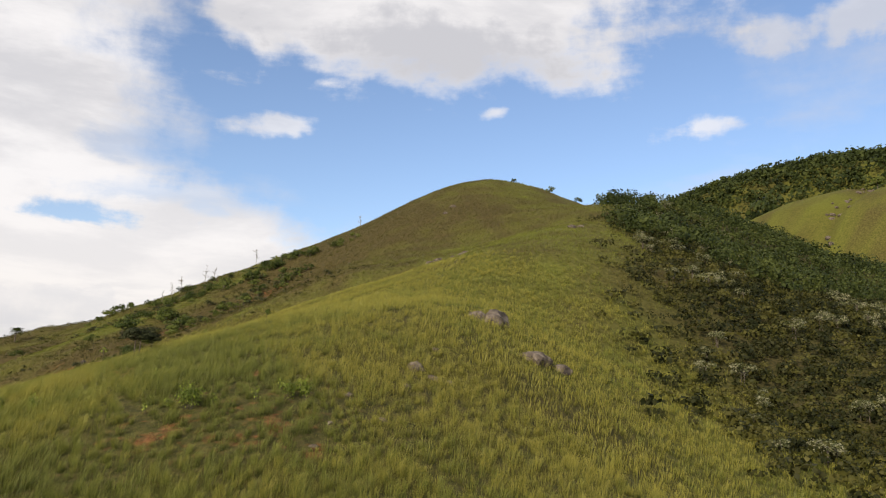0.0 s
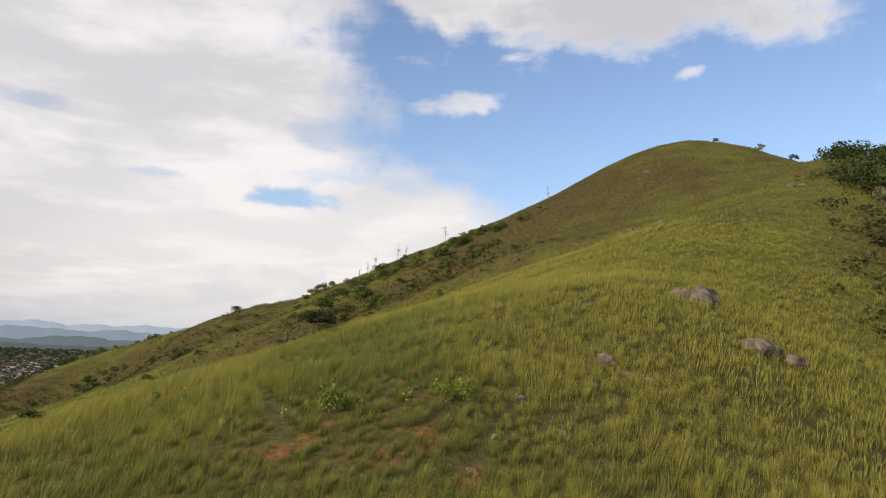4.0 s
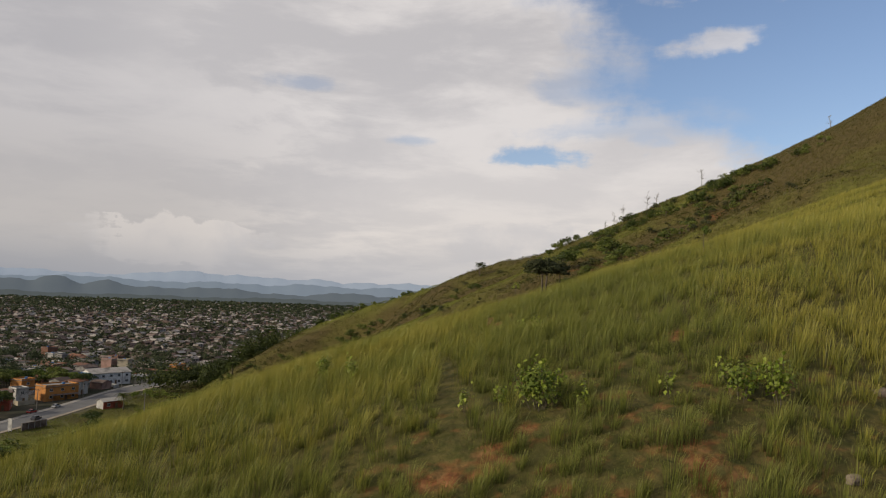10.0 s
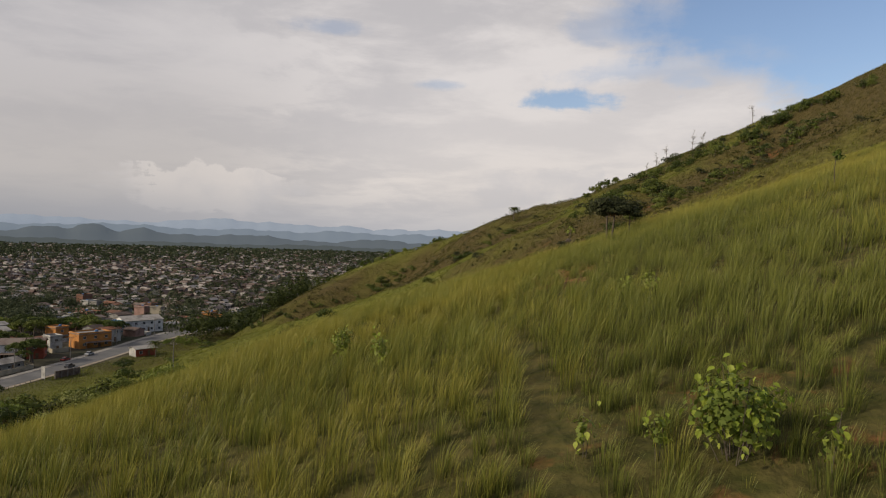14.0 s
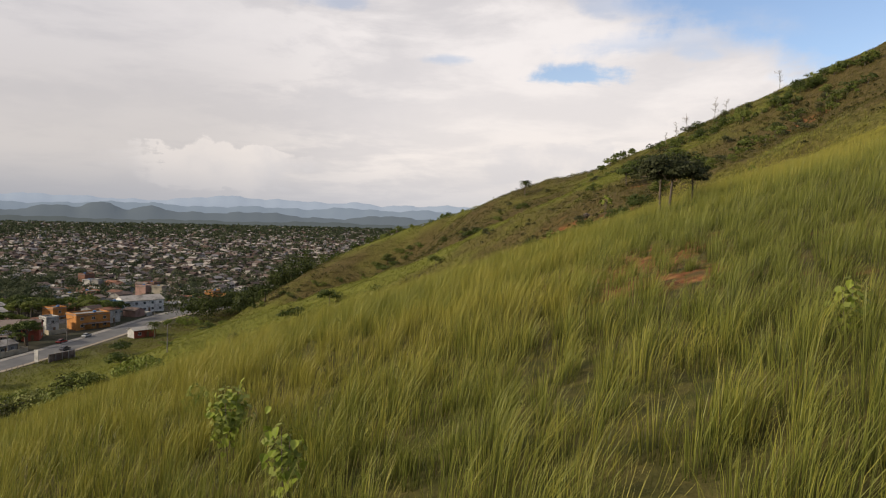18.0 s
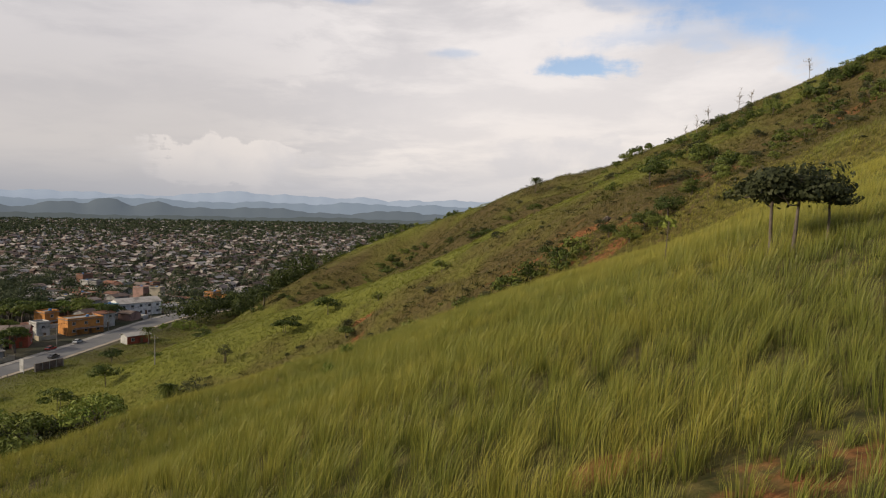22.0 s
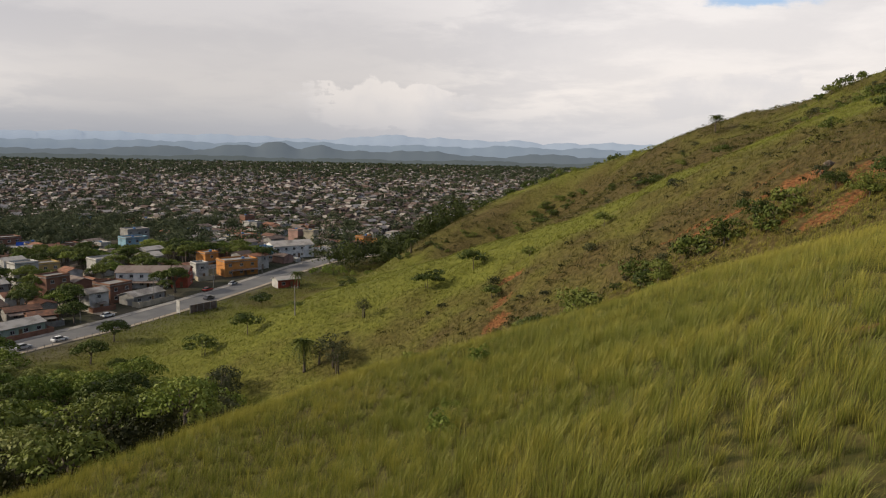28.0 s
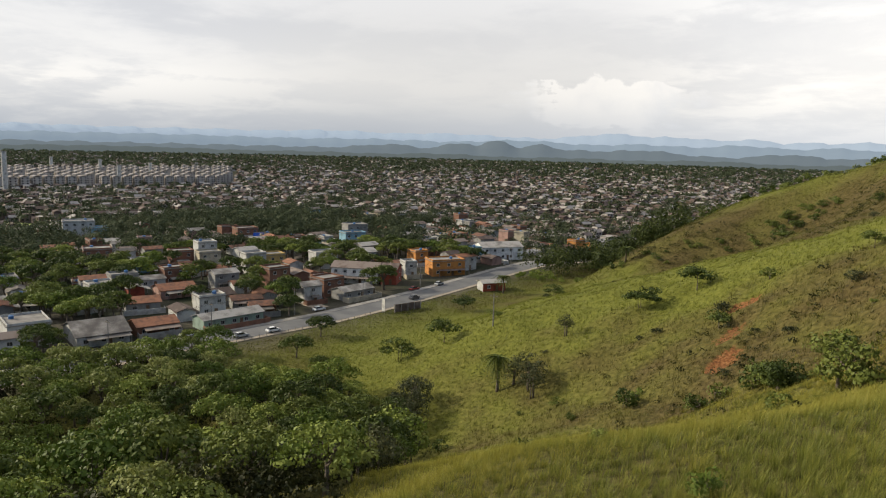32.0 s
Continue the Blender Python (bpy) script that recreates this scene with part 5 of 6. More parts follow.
rocky_gully()

# ---- houses ----
WINDOW_MESH, DOOR_MESH = {}, {}


def window_mesh(w, h):
    key = (round(w, 1), round(h, 1))
    if key not in WINDOW_MESH:
        s = Shape()
        t = 0.09
        s.box(-w / 2, -0.05, 0, -w / 2 + t, 0.06, h).box(w / 2 - t, -0.05, 0, w / 2, 0.06, h).box(-w / 2, -0.05, h - t, w / 2, 0.06, h).box(-w / 2 - 0.08, -0.12, -0.06, w / 2 + 0.08, 0.06, t)
        s.box(-0.03, -0.04, 0, 0.03, 0.05, h)
        me = s.mesh("window", TRIM)
        k = len(me.polygons)
        pane = Shape().box(-w / 2 + t, -0.01, t, w / 2 - t, 0.04, h - t).mesh("pane", GLASS)
        WINDOW_MESH[key] = (me, pane, k)
    return WINDOW_MESH[key]


def place_window(root, x, y, z, turn, w, h):
    frame_mesh, pane_mesh, _ = window_mesh(w, h)
    m = Matrix.Translation((x, y, z)) @ pose(0, 0, 0, 0, 0, turn)
    win = part("window", frame_mesh, root, "", m)
    part("pane", pane_mesh, win)


def gable(w, d, z, rise, over, thick=0.14):
    """A ridged roof with eaves, ridge along x."""
    x, y = w / 2 + over, d / 2 + over
    drop = rise * over / (d / 2)
    s = Shape()
    v = [(-x, -y, z - drop), (x, -y, z - drop), (x, 0, z + rise), (-x, 0, z + rise), (-x, y, z - drop), (x, y, z - drop)]
    v += [(a, b, c + thick) for a, b, c in v]
    s.add(v, [(6, 7, 8, 9), (9, 8, 11, 10), (0, 3, 2, 1), (3, 4, 5, 2), (0, 1, 7, 6), (4, 10, 11, 5), (0, 6, 9, 3), (3, 9, 10, 4), (1, 2, 8, 7), (2, 5, 11, 8)])
    return s


def house(x, y, turn, w, d, storeys, wall, roof, label, rise=None, windows=True, group="houses of the town", front=None, name="house"):
    """Walls, roof, door and windows; the front looks to -y before the turn."""
    h = 2.85 * storeys + 0.2
    root = empty(name, Matrix.Translation((x, y, z_at(x, y))) @ pose(0, 0, 0, 0, 0, turn), label, "house", group)
    walls = Shape().box(-w / 2, -d / 2, -0.6, w / 2, d / 2, h)
    slab = roof == "concrete slab"
    rise = rise if rise is not None else (0.0 if slab else d * 0.17)
    if not slab:
        walls.add([(-w / 2, -d / 2, h), (-w / 2, d / 2, h), (-w / 2, 0, h + rise), (-w / 2 + 0.15, -d / 2, h), (-w / 2 + 0.15, d / 2, h), (-w / 2 + 0.15, 0, h + rise)], [(0, 2, 1), (3, 4, 5), (0, 3, 5, 2), (1, 2, 5, 4)])
        walls.add([(w / 2, -d / 2, h), (w / 2, d / 2, h), (w / 2, 0, h + rise), (w / 2 - 0.15, -d / 2, h), (w / 2 - 0.15, d / 2, h), (w / 2 - 0.15, 0, h + rise)], [(0, 1, 2), (3, 5, 4), (0, 2, 5, 3), (1, 4, 5, 2)])
    part("wall", walls.mesh("wall", WALLS[wall]), root, wall + " walls")
    if slab:
        s = Shape().box(-w / 2 - 0.35, -d / 2 - 0.35, h, w / 2 + 0.35, d / 2 + 0.35, h + 0.18)
        part("roof", s.mesh("roof", CONCRETE), root, "flat concrete slab roof")
        p = Shape()
        for a, b, c, e in ((-w / 2, -d / 2, w / 2, -d / 2 + 0.15), (-w / 2, d / 2 - 0.15, w / 2, d / 2), (-w / 2, -d / 2 + 0.15, -w / 2 + 0.15, d / 2 - 0.15), (w / 2 - 0.15, -d / 2 + 0.15, w / 2, d / 2 - 0.15)):
            p.box(a, b, h + 0.18, c, e, h + 0.75)
        part("parapet", p.mesh("parapet", WALLS[wall]), root)
    else:
        part("roof", gable(w, d, h, rise, 0.45).mesh("roof", ROOFS[roof]), root, roof + " roof")
    if front:
        part("front", Shape().box(-w / 2 + 0.05, -d / 2 - 0.12, 0, w / 2 - 0.05, -d / 2 - 0.004, h * 0.98).mesh("front", WALLS[front]), root, front + " front")
    part("door", Shape().box(-0.5, -0.1, 0, 0.5, 0.02, 2.1).mesh("door", DOOR), root, "", Matrix.Translation((w * 0.12, -d / 2 - (0.13 if front else 0.01), 0.1)))
    if windows:
        for s in range(storeys):
            z = 1.05 + 2.85 * s
            n = max(1, int(w / 3.6))
            for k in range(n):
                px = (k + 0.5) / n * w - w / 2
                if s or abs(px - w * 0.12) > 1.4:
                    place_window(root, px, -d / 2 - (0.14 if front else 0.02), z, 0, 1.3, 1.15)
            if storeys > 1 or w > 9:
                place_window(root, w / 2 + 0.02, 0.15 * d, z, 90, 1.3, 1.15)
    r = np.random.default_rng(int(abs(x * 7.3 + y * 3.1) * 10))
    if slab and r.random() < 0.6:
        tx, ty = r.uniform(-0.3, 0.3) * w, r.uniform(0.0, 0.3) * d
        part("water_tank", Shape().tube([(tx, ty, h + 0.18), (tx, ty, h + 0.95), (tx, ty, h + 1.1)], [0.62, 0.72, 0.45], 10).mesh("water_tank", TANK), root, "round blue water tank")
    if r.random() < 0.6:
        wide, deep, side = w * r.uniform(0.4, 0.9), r.uniform(1.6, 2.8), r.uniform(-0.1, 0.1) * w
        y0, y1 = -d / 2 - (0.16 if front else 0.05), -d / 2 - deep
        s = Shape()
        v = [(side - wide / 2, y0, 2.65), (side + wide / 2, y0, 2.65), (side + wide / 2, y1, 2.25), (side - wide / 2, y1, 2.25)]
        s.add(v + [(a, b, c + 0.07) for a, b, c in v], [(0, 1, 2, 3), (7, 6, 5, 4), (0, 4, 5, 1), (1, 5, 6, 2), (2, 6, 7, 3), (3, 7, 4, 0)])
        awning = part("lean_to", s.mesh("lean_to", SHEET if r.random() < 0.5 else RUST_SHEET), root, "sheet lean-to roof over the front")
        for sx in (-1, 1):
            px = side + sx * (wide / 2 - 0.15)
            part("post", Shape().box(px - 0.06, y1 + 0.1, -0.4, px + 0.06, y1 + 0.22, 2.27).mesh("post", CONCRETE), awning)
    if r.random() < 0.42 and front is None:
        yard = Shape()
        a, b, t = w / 2 + r.uniform(0.2, 1.2), -d / 2 - r.uniform(2.9, 4.0), 0.14
        yard.box(-a, b, -0.5, a, b + t, 1.7).box(-a, b + t, -0.5, -a + t, -d / 2 - 0.3, 1.7).box(a - t, b + t, -0.5, a, -d / 2 - 0.3, 1.7)
        part("yard_wall", yard.mesh("yard_wall", WALLS[str(r.choice(["grey", "white", "bare brick", "cream"]))]), root, "low yard wall")
    return root


TANK = material("water_tank_plastic", [(0.04, 0.10, 0.22), (0.07, 0.16, 0.32)], 1, 0.5, 0, 10)


# buildings that stand out, at their places: x, y, turn, width, depth, storeys, wall, roof, label
ROADSIDE = [
    (-214.3, 275.5, 32, 18, 10, 2, "fresh white", "stained sheet", "long white hall with a stained sheet roof", None),
    (-203.0, 282.4, 32, 6, 9.5, 2, "red", "stained sheet", "red shop front at the end of a white hall", None),
    (-222.5, 318.3, 75, 6.5, 7, 2, "orange", "concrete slab", "plain two-storey orange house with a flat roof", None),
    (-199.6, 310.0, 62, 14, 9, 2, "orange", "concrete slab", "long orange building beside the road", None),
    (-239.2, 301.9, 75, 8, 8, 2, "white", "fibre-cement", "white two-storey house with a pale ridged roof", None),
    (-248.8, 287.0, 75, 10, 8, 2, "white", "concrete slab", "white house with a flat roof among trees", None),
    (-260.4, 267.8, 75, 11, 8, 2, "yellow", "concrete slab", "yellow two-storey house with a flat roof", None),
    (-264.6, 255.9, 75, 9, 8, 1, "pale green", "fibre-cement", "low house with a faded green wall", None),
    (-285.9, 337.5, 70, 11, 9, 2, "pale blue", "concrete slab", "pale blue two-storey house among trees", None),
    (-293.4, 345.8, 70, 11, 9, 3, "grey", "concrete slab", "unfinished grey three-storey house", None),
    (-207.1, 296.3, 65, 5, 6, 2, "white", "concrete slab", "narrow white house beside the road", None),
    (-207.9, 357.9, 60, 20, 11, 2, "fresh white", "fibre-cement", "long white two-storey building with rows of windows", None),
    (-195.3, 255.6, 88, 13, 7, 1, "grey", "fibre-cement", "low grey row of garages on the road", None),
    (-205.3, 252.6, 88, 9, 8, 2, "bare brick", "concrete slab", "two-storey house of bare red brick", None),
    (-194.2, 205.6, 86, 19, 7, 1, "pale green", "fibre-cement", "low workshop with a faded green wall by the road", None),
]
FARTHER_IN = [
    (-200.3, 185.6, 80, 11, 8, 1, "bare brick", "clay-tile", "small brick house with a bright clay-tile roof", None),
    (-228.1, 196.2, 70, 10, 8, 1, "grey", "clay-tile", "low house with an orange clay-tile roof", None),
    (-213.8, 157.5, 80, 10, 12, 2, "white", "concrete slab", "white two-storey house with a projecting slab roof", None),
    (-204.2, 171.5, 80, 13, 15, 1, "white", "fibre-cement", "shed with a broad pale sheet roof by the road", None),
    (-312.8, 209.8, 70, 12, 9, 1, "grey", "fibre-cement", "low grey house with a pale roof", None),
    (-323.9, 224.6, 70, 11, 10, 2, "bare brick", "concrete slab", "brick house under a white roof slab", None),
    (-402.6, 249.6, 70, 15, 11, 3, "white", "concrete slab", "large white three-storey house above the trees", None),
    (-390.8, 255.5, 70, 8, 8, 2, "pale blue", "concrete slab", "pale blue house beside a white one", None),
    (-294.0, 246.6, 75, 9, 8, 2, "bare brick", "concrete slab", "stepped brick house with a terrace", None),
    (-292.8, 257.5, 75, 8, 8, 3, "white", "concrete slab", "tall narrow white house with terraces", None),
    (-283.5, 253.2, 75, 9, 7, 2, "cream", "concrete slab", "cream house with a small balcony", None),
    (-338.1, 308.4, 75, 11, 9, 2, "bare brick", "concrete slab", "unfinished brick house beside a blue tarpaulin", None),
    (-167.6, 299.1, 62, 9, 5, 1, "white", "fibre-cement", "small roadside bar with red and white walls", "red"),
    (-239.9, 213.8, 80, 12, 9, 1, "pink", "clay-tile", "long low house with a dark tiled roof", None),
    (-221.9, 217.7, 84, 11, 9, 1, "cream", "stained sheet", "low house with a dark stained roof", None),
]


GROVES = [(-430, 279, 45), (-363, 327, 28), (-423, 357, 40), (-281, 210, 15), (-248, 219, 6), (-212, 248, 5), (-223, 180, 8), (-304, 263, 15), (-338, 404, 26), (-255, 334, 13), (-379, 242, 20), (-232, 262, 5), (-222, 300, 5), (-341, 335, 16), (-296, 368, 14), (-234, 325, 7), (-238, 281, 6), (-199, 230, 3), (-340, 373, 14), (-315, 350, 14), (-262, 345, 10)]


def build_town():
    r = np.random.default_rng(61)
    taken = []
    for x, y, turn, w, d, st, wall, roof, label, front in ROADSIDE + FARTHER_IN:
        house(x, y, turn, w, d, st, wall, roof, label, front=front)
        taken.append((x, y, 0.5 * math.hypot(w, d) + 0.6))
    names = list(WALLS)[:10]
    weights = np.array([26, 14, 18, 20, 6, 3, 2, 2, 1, 3], float)
    roofs = list(ROOFS)
    roof_w = np.array([30, 27, 25, 18], float)
    trees, spare = [], []
    count = 0
    cells = [(-200 - 10.0 * i + r.normal(0, 1.1), 148 + 10.2 * j + r.normal(0, 1.1)) for i in range(25) for j in range(30)]
    cells.sort(key=lambda c: math.hypot(c[0] + 120, c[1] - 170))
    for x, y in cells:
        y += 0.10 * (x + 200) * -1
        if x > -196 or any((x - a) ** 2 + (y - b) ** 2 < (q + 3.4) ** 2 for a, b, q in taken):
            continue
        grove = bell(x, y, -268, 296, 14, 10) + bell(x, y, -318, 262, 24, 14) + bell(x, y, -300, 190, 30, 13) + bell(x, y, -232, 322, 10, 8) + bell(x, y, -360, 210, 30, 12)
        for gx, gy, gr in GROVES:
            grove += bell(x, y, gx, gy, gr, gr * 0.65, 70)
        if r.random() < 0.20 + 0.8 * float(grove):
            trees += [(x + r.normal(0, 3.2), y + r.normal(0, 3.2)) for _ in range(4)]
            continue
        if count >= 268:
            spare.append((x, y))
            continue
        count += 1
        wall = str(r.choice(names, p=weights / weights.sum()))
        roof = str(r.choice(roofs, p=roof_w / roof_w.sum()))
        st = int(r.choice([1, 1, 1, 2, 2, 3] if roof == "concrete slab" else [1, 1, 1, 1, 2]))
        w, d = r.uniform(6.0, 9.5), r.uniform(5.0, 7.0)
        turn = 78 + r.normal(0, 5) + (90 if r.random() < 0.4 else 0)
        kind = {1: "single-storey", 2: "two-storey", 3: "three-storey"}[st]
        house(x, y, turn, w, d, st, wall, roof, f"{kind} {wall} house with a {roof} roof", windows=math.hypot(x + 12, y - 89) < 330)
        if r.random() < 0.4:
            a = r.uniform(0, math.tau)
            trees.append((x + 5.6 * math.cos(a), y + 5.6 * math.sin(a)))
    dark = [tree("garden_tree", "dark green street tree between the houses", "tree", 400 + k, 7.0, 3.4, 0.2, LEAF_DARK, 1500, 0.24, 16, group="town trees", dome=True) for k in range(3)]
    mid = [tree("garden_tree", "mid-green garden tree between the houses", "tree", 410 + k, 6.5, 3.2, 0.2, LEAF_MID, 1500, 0.24, 16, group="town trees", dome=True) for k in range(3)]
    trees = [t for t in trees if t[0] < -193 and not any((t[0] - a) ** 2 + (t[1] - b) ** 2 < (q - 0.5) ** 2 for a, b, q in taken)]
    trees.sort(key=lambda c: math.hypot(c[0] + 120, c[1] - 170))
    for x, y in trees[:295]:
        copy_thing((dark if r.random() < 0.75 else mid)[int(r.integers(0, 3))], stand(x, y, r.uniform(0, 360), r.uniform(0.7, 1.6)))
    for k in dark + mid:
        away(k)
    return spare, trees[295:]


SPARE_PLOTS, SPARE_TREES = build_town()


def estate(x, y):
    """True on the ground of the apartment estate."""
    az, d = np.degrees(np.arctan2(-12 - x, y - 89)), np.hypot(x + 12, y - 89)
    first = 870 - 7.0 * (az - 57.2)
    return (az > 56.5) & (az < 77) & (d > first - 12) & (d < first + 400)


def on_field(x, y):
    """True on the open green field at the edge of the town."""
    return bell(x, y, -463, 246, 40, 13, 20) > 0.45


def field():
    n = 40
    ring = [(math.cos(math.tau * k / n), math.sin(math.tau * k / n)) for k in range(n)]
    c, q = math.cos(radians(20)), math.sin(radians(20))
    v = []
    for a, b in ring:
        wob = 1 + 0.08 * math.sin(3 * a + 5 * b)
        u, w = 48 * a * wob, 14 * b * wob
        x, y = -463 + u * c - w * q, 246 + u * q + w * c
        v.append((x, y, z_at(x, y) + 0.25))
    v += [(x, y, z - 0.6) for x, y, z in v]
    f = [tuple(range(n))] + [(k, n + k, n + (k + 1) % n, (k + 1) % n) for k in range(n)]
    green = material("mown_field", [(0.10, 0.13, 0.03), (0.16, 0.195, 0.045), (0.22, 0.24, 0.07)], 0.08, 0.9, 0.2, 2)
    tagged(new("field", mesh_from("field", v, f, green)), "open light green grass field among trees and houses", "field", kind="structure")


field()


def far_town():
    """Roofs, walls and trees of the town out to the hills, too many to count."""
    r = np.random.default_rng(71)
    n = 70000
    az, dist = np.radians(r.uniform(-14, 82, n)), 300 + 2200 * r.random(n) ** 1.4
    x, y = -12 - np.sin(az) * dist, 89 + np.cos(az) * dist
    near = (x > -440) & (x < -190) & (y > 140) & (y < 445)
    hill = land(x, y) > PLAIN + 4
    ok = ~near & ~hill & (r.random(n) < 1.0 - 0.72 * smooth(dist, 750, 1700) - 0.25 * lumps(x, y, 90) - 0.6 * smooth(lumps(x, y, 60), 0.25, 0.6))
    ok &= ~estate(x, y) & ~on_field(x, y) & ((x < -190) | (y > 600))
    plots = np.unique(np.stack([np.round(x[ok] / 7.0), np.round(y[ok] / 7.0)], -1), axis=0) * 7.0
    plots = np.concatenate([plots, np.array(SPARE_PLOTS).reshape(-1, 2)]) + r.normal(0, 1.3, (len(plots) + len(SPARE_PLOTS), 2))
    x, y = plots[:, 0], plots[:, 1]
    m = len(x)
    w, d, h = r.uniform(1.9, 3.8, m), r.uniform(1.7, 2.7, m), r.choice([2.4, 2.6, 2.8, 2.9, 3.0, 5.2, 5.4], m)
    rise = np.where(r.random(m) < 0.72, r.uniform(0.8, 1.6, m), 0.12)
    t = np.radians(78 + r.normal(0, 6, m) + 90 * (r.random(m) < 0.4))
    c, s = np.cos(t), np.sin(t)
    z = land(x, y)

    def corner(a, b, up):
        return np.stack([x + a * c - b * s, y + a * s + b * c, up], -1)

    lo, top = z - 0.5, z + h
    v = np.stack([corner(-w, -d, lo), corner(w, -d, lo), corner(w, d, lo), corner(-w, d, lo), corner(-w, -d, top), corner(w, -d, top), corner(w, d, top), corner(-w, d, top)], 1).reshape(-1, 3)
    o = (np.arange(m) * 8)[:, None]
    loops = np.concatenate([o + k for k in (np.array([0, 1, 5, 4]), np.array([1, 2, 6, 5]), np.array([2, 3, 7, 6]), np.array([3, 0, 4, 7]), np.array([4, 5, 6, 7]))], 1).ravel()
    # dark wall tones lifted and contrast cut: haze put into the colours
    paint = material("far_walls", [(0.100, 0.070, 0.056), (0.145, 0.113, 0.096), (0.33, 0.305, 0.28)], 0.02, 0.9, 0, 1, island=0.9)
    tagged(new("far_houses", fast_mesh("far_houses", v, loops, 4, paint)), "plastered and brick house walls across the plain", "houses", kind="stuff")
    e = 0.5
    rt = top + 0.05
    v = np.stack([corner(-w - e, -d - e, rt - 0.15), corner(w + e, -d - e, rt - 0.15), corner(w + e, 0 * d, rt + rise), corner(-w - e, 0 * d, rt + rise), corner(-w - e, d + e, rt - 0.15), corner(w + e, d + e, rt - 0.15)], 1).reshape(-1, 3)
    o = (np.arange(m) * 6)[:, None]
    loops = np.concatenate([o + k for k in (np.array([0, 1, 2, 3]), np.array([3, 2, 5, 4]))], 1).ravel()
    # roof tones lifted the same way, in place of haze
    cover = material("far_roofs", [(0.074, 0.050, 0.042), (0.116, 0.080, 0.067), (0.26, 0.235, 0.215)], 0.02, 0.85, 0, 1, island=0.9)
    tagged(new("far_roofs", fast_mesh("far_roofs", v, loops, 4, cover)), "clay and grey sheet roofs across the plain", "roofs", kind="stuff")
    # dark window bands on the nearer of them
    sel = np.hypot(x + 12, y - 89) < 1100
    xs, ys, ws, ds, hs, cs, ss, zs = (q[sel] for q in (x, y, w, d, h, c, s, z))
    quads = []
    for face in range(2):
        for k in (-0.5, 0.35):
            for lvl in (0, 1):
                g = hs > (4 if lvl else 0)
                a0, b0 = (ws * k, -ds - 0.04) if face == 0 else (ws + 0.04, ds * k)
                du, dv = (0.65, 0.0) if face == 0 else (0.0, 0.65)
                zz = zs + 1.1 + 2.85 * lvl
                q = [np.stack([xs + (a0 + sx * du) * cs - (b0 + sx * dv) * ss, ys + (a0 + sx * du) * ss + (b0 + sx * dv) * cs, zz + up], -1) for sx, up in ((-1, 0), (1, 0), (1, 1.15), (-1, 1.15))]
                quads.append(np.stack(q, 1)[g].reshape(-1, 3))
    v = np.concatenate(quads)
    tagged(new("far_windows", fast_mesh("far_windows", v, np.arange(len(v)), 4, GLASS)), "dark windows of houses across the plain", "windows", kind="stuff")
    # trees
    n = 24000
    az, dist = np.radians(r.uniform(-14, 82, n)), 290 + 2300 * r.random(n) ** 1.3
    tx, ty = -12 - np.sin(az) * dist, 89 + np.cos(az) * dist
    near = (tx > -440) & (tx < -190) & (ty > 140) & (ty < 445)
    keep = 0.38 + 0.7 * smooth(lumps(tx, ty, 60), 0.2, 0.6) + 0.25 * smooth(dist, 1000, 600) + 0.5 * smooth(dist, 800, 1500) + 0.35 * lumps(tx, ty, 70) + 0.9 * bell(tx, ty, -560, 330, 150, 40, 35) + 0.8 * bell(tx, ty, -420, 290, 70, 30, 35)
    ok = ~near & (land(tx, ty) < PLAIN + 4.5) & (r.random(n) < keep) & ((tx < -190) | (ty > 600)) & ~estate(tx, ty) & ~on_field(tx, ty)
    p = np.concatenate([np.stack([tx[ok], ty[ok]], -1), np.array(SPARE_TREES).reshape(-1, 2)])
    size = 1 + 0.6 * smooth(np.hypot(p[:, 0] + 12, p[:, 1] - 89), 700, 2500)
    tall, wide = r.uniform(4.5, 9, len(p)) * (0.8 + 0.2 * size), r.uniform(2.6, 4.6, len(p)) * size
    nearer = np.hypot(p[:, 0] + 12, p[:, 1] - 89) < 760
    for pick, leaves, leaf, look in ((nearer, 110, 0.2, "dark trees among the first streets of the town"), (~nearer, 24, 0.46, "trees scattered among the houses of the plain")):
        cloud_of_leaves("far_woods", p[pick], tall[pick], wide[pick], leaves, leaf, LEAF_TOWN, 72, look, "woods")


far_town()


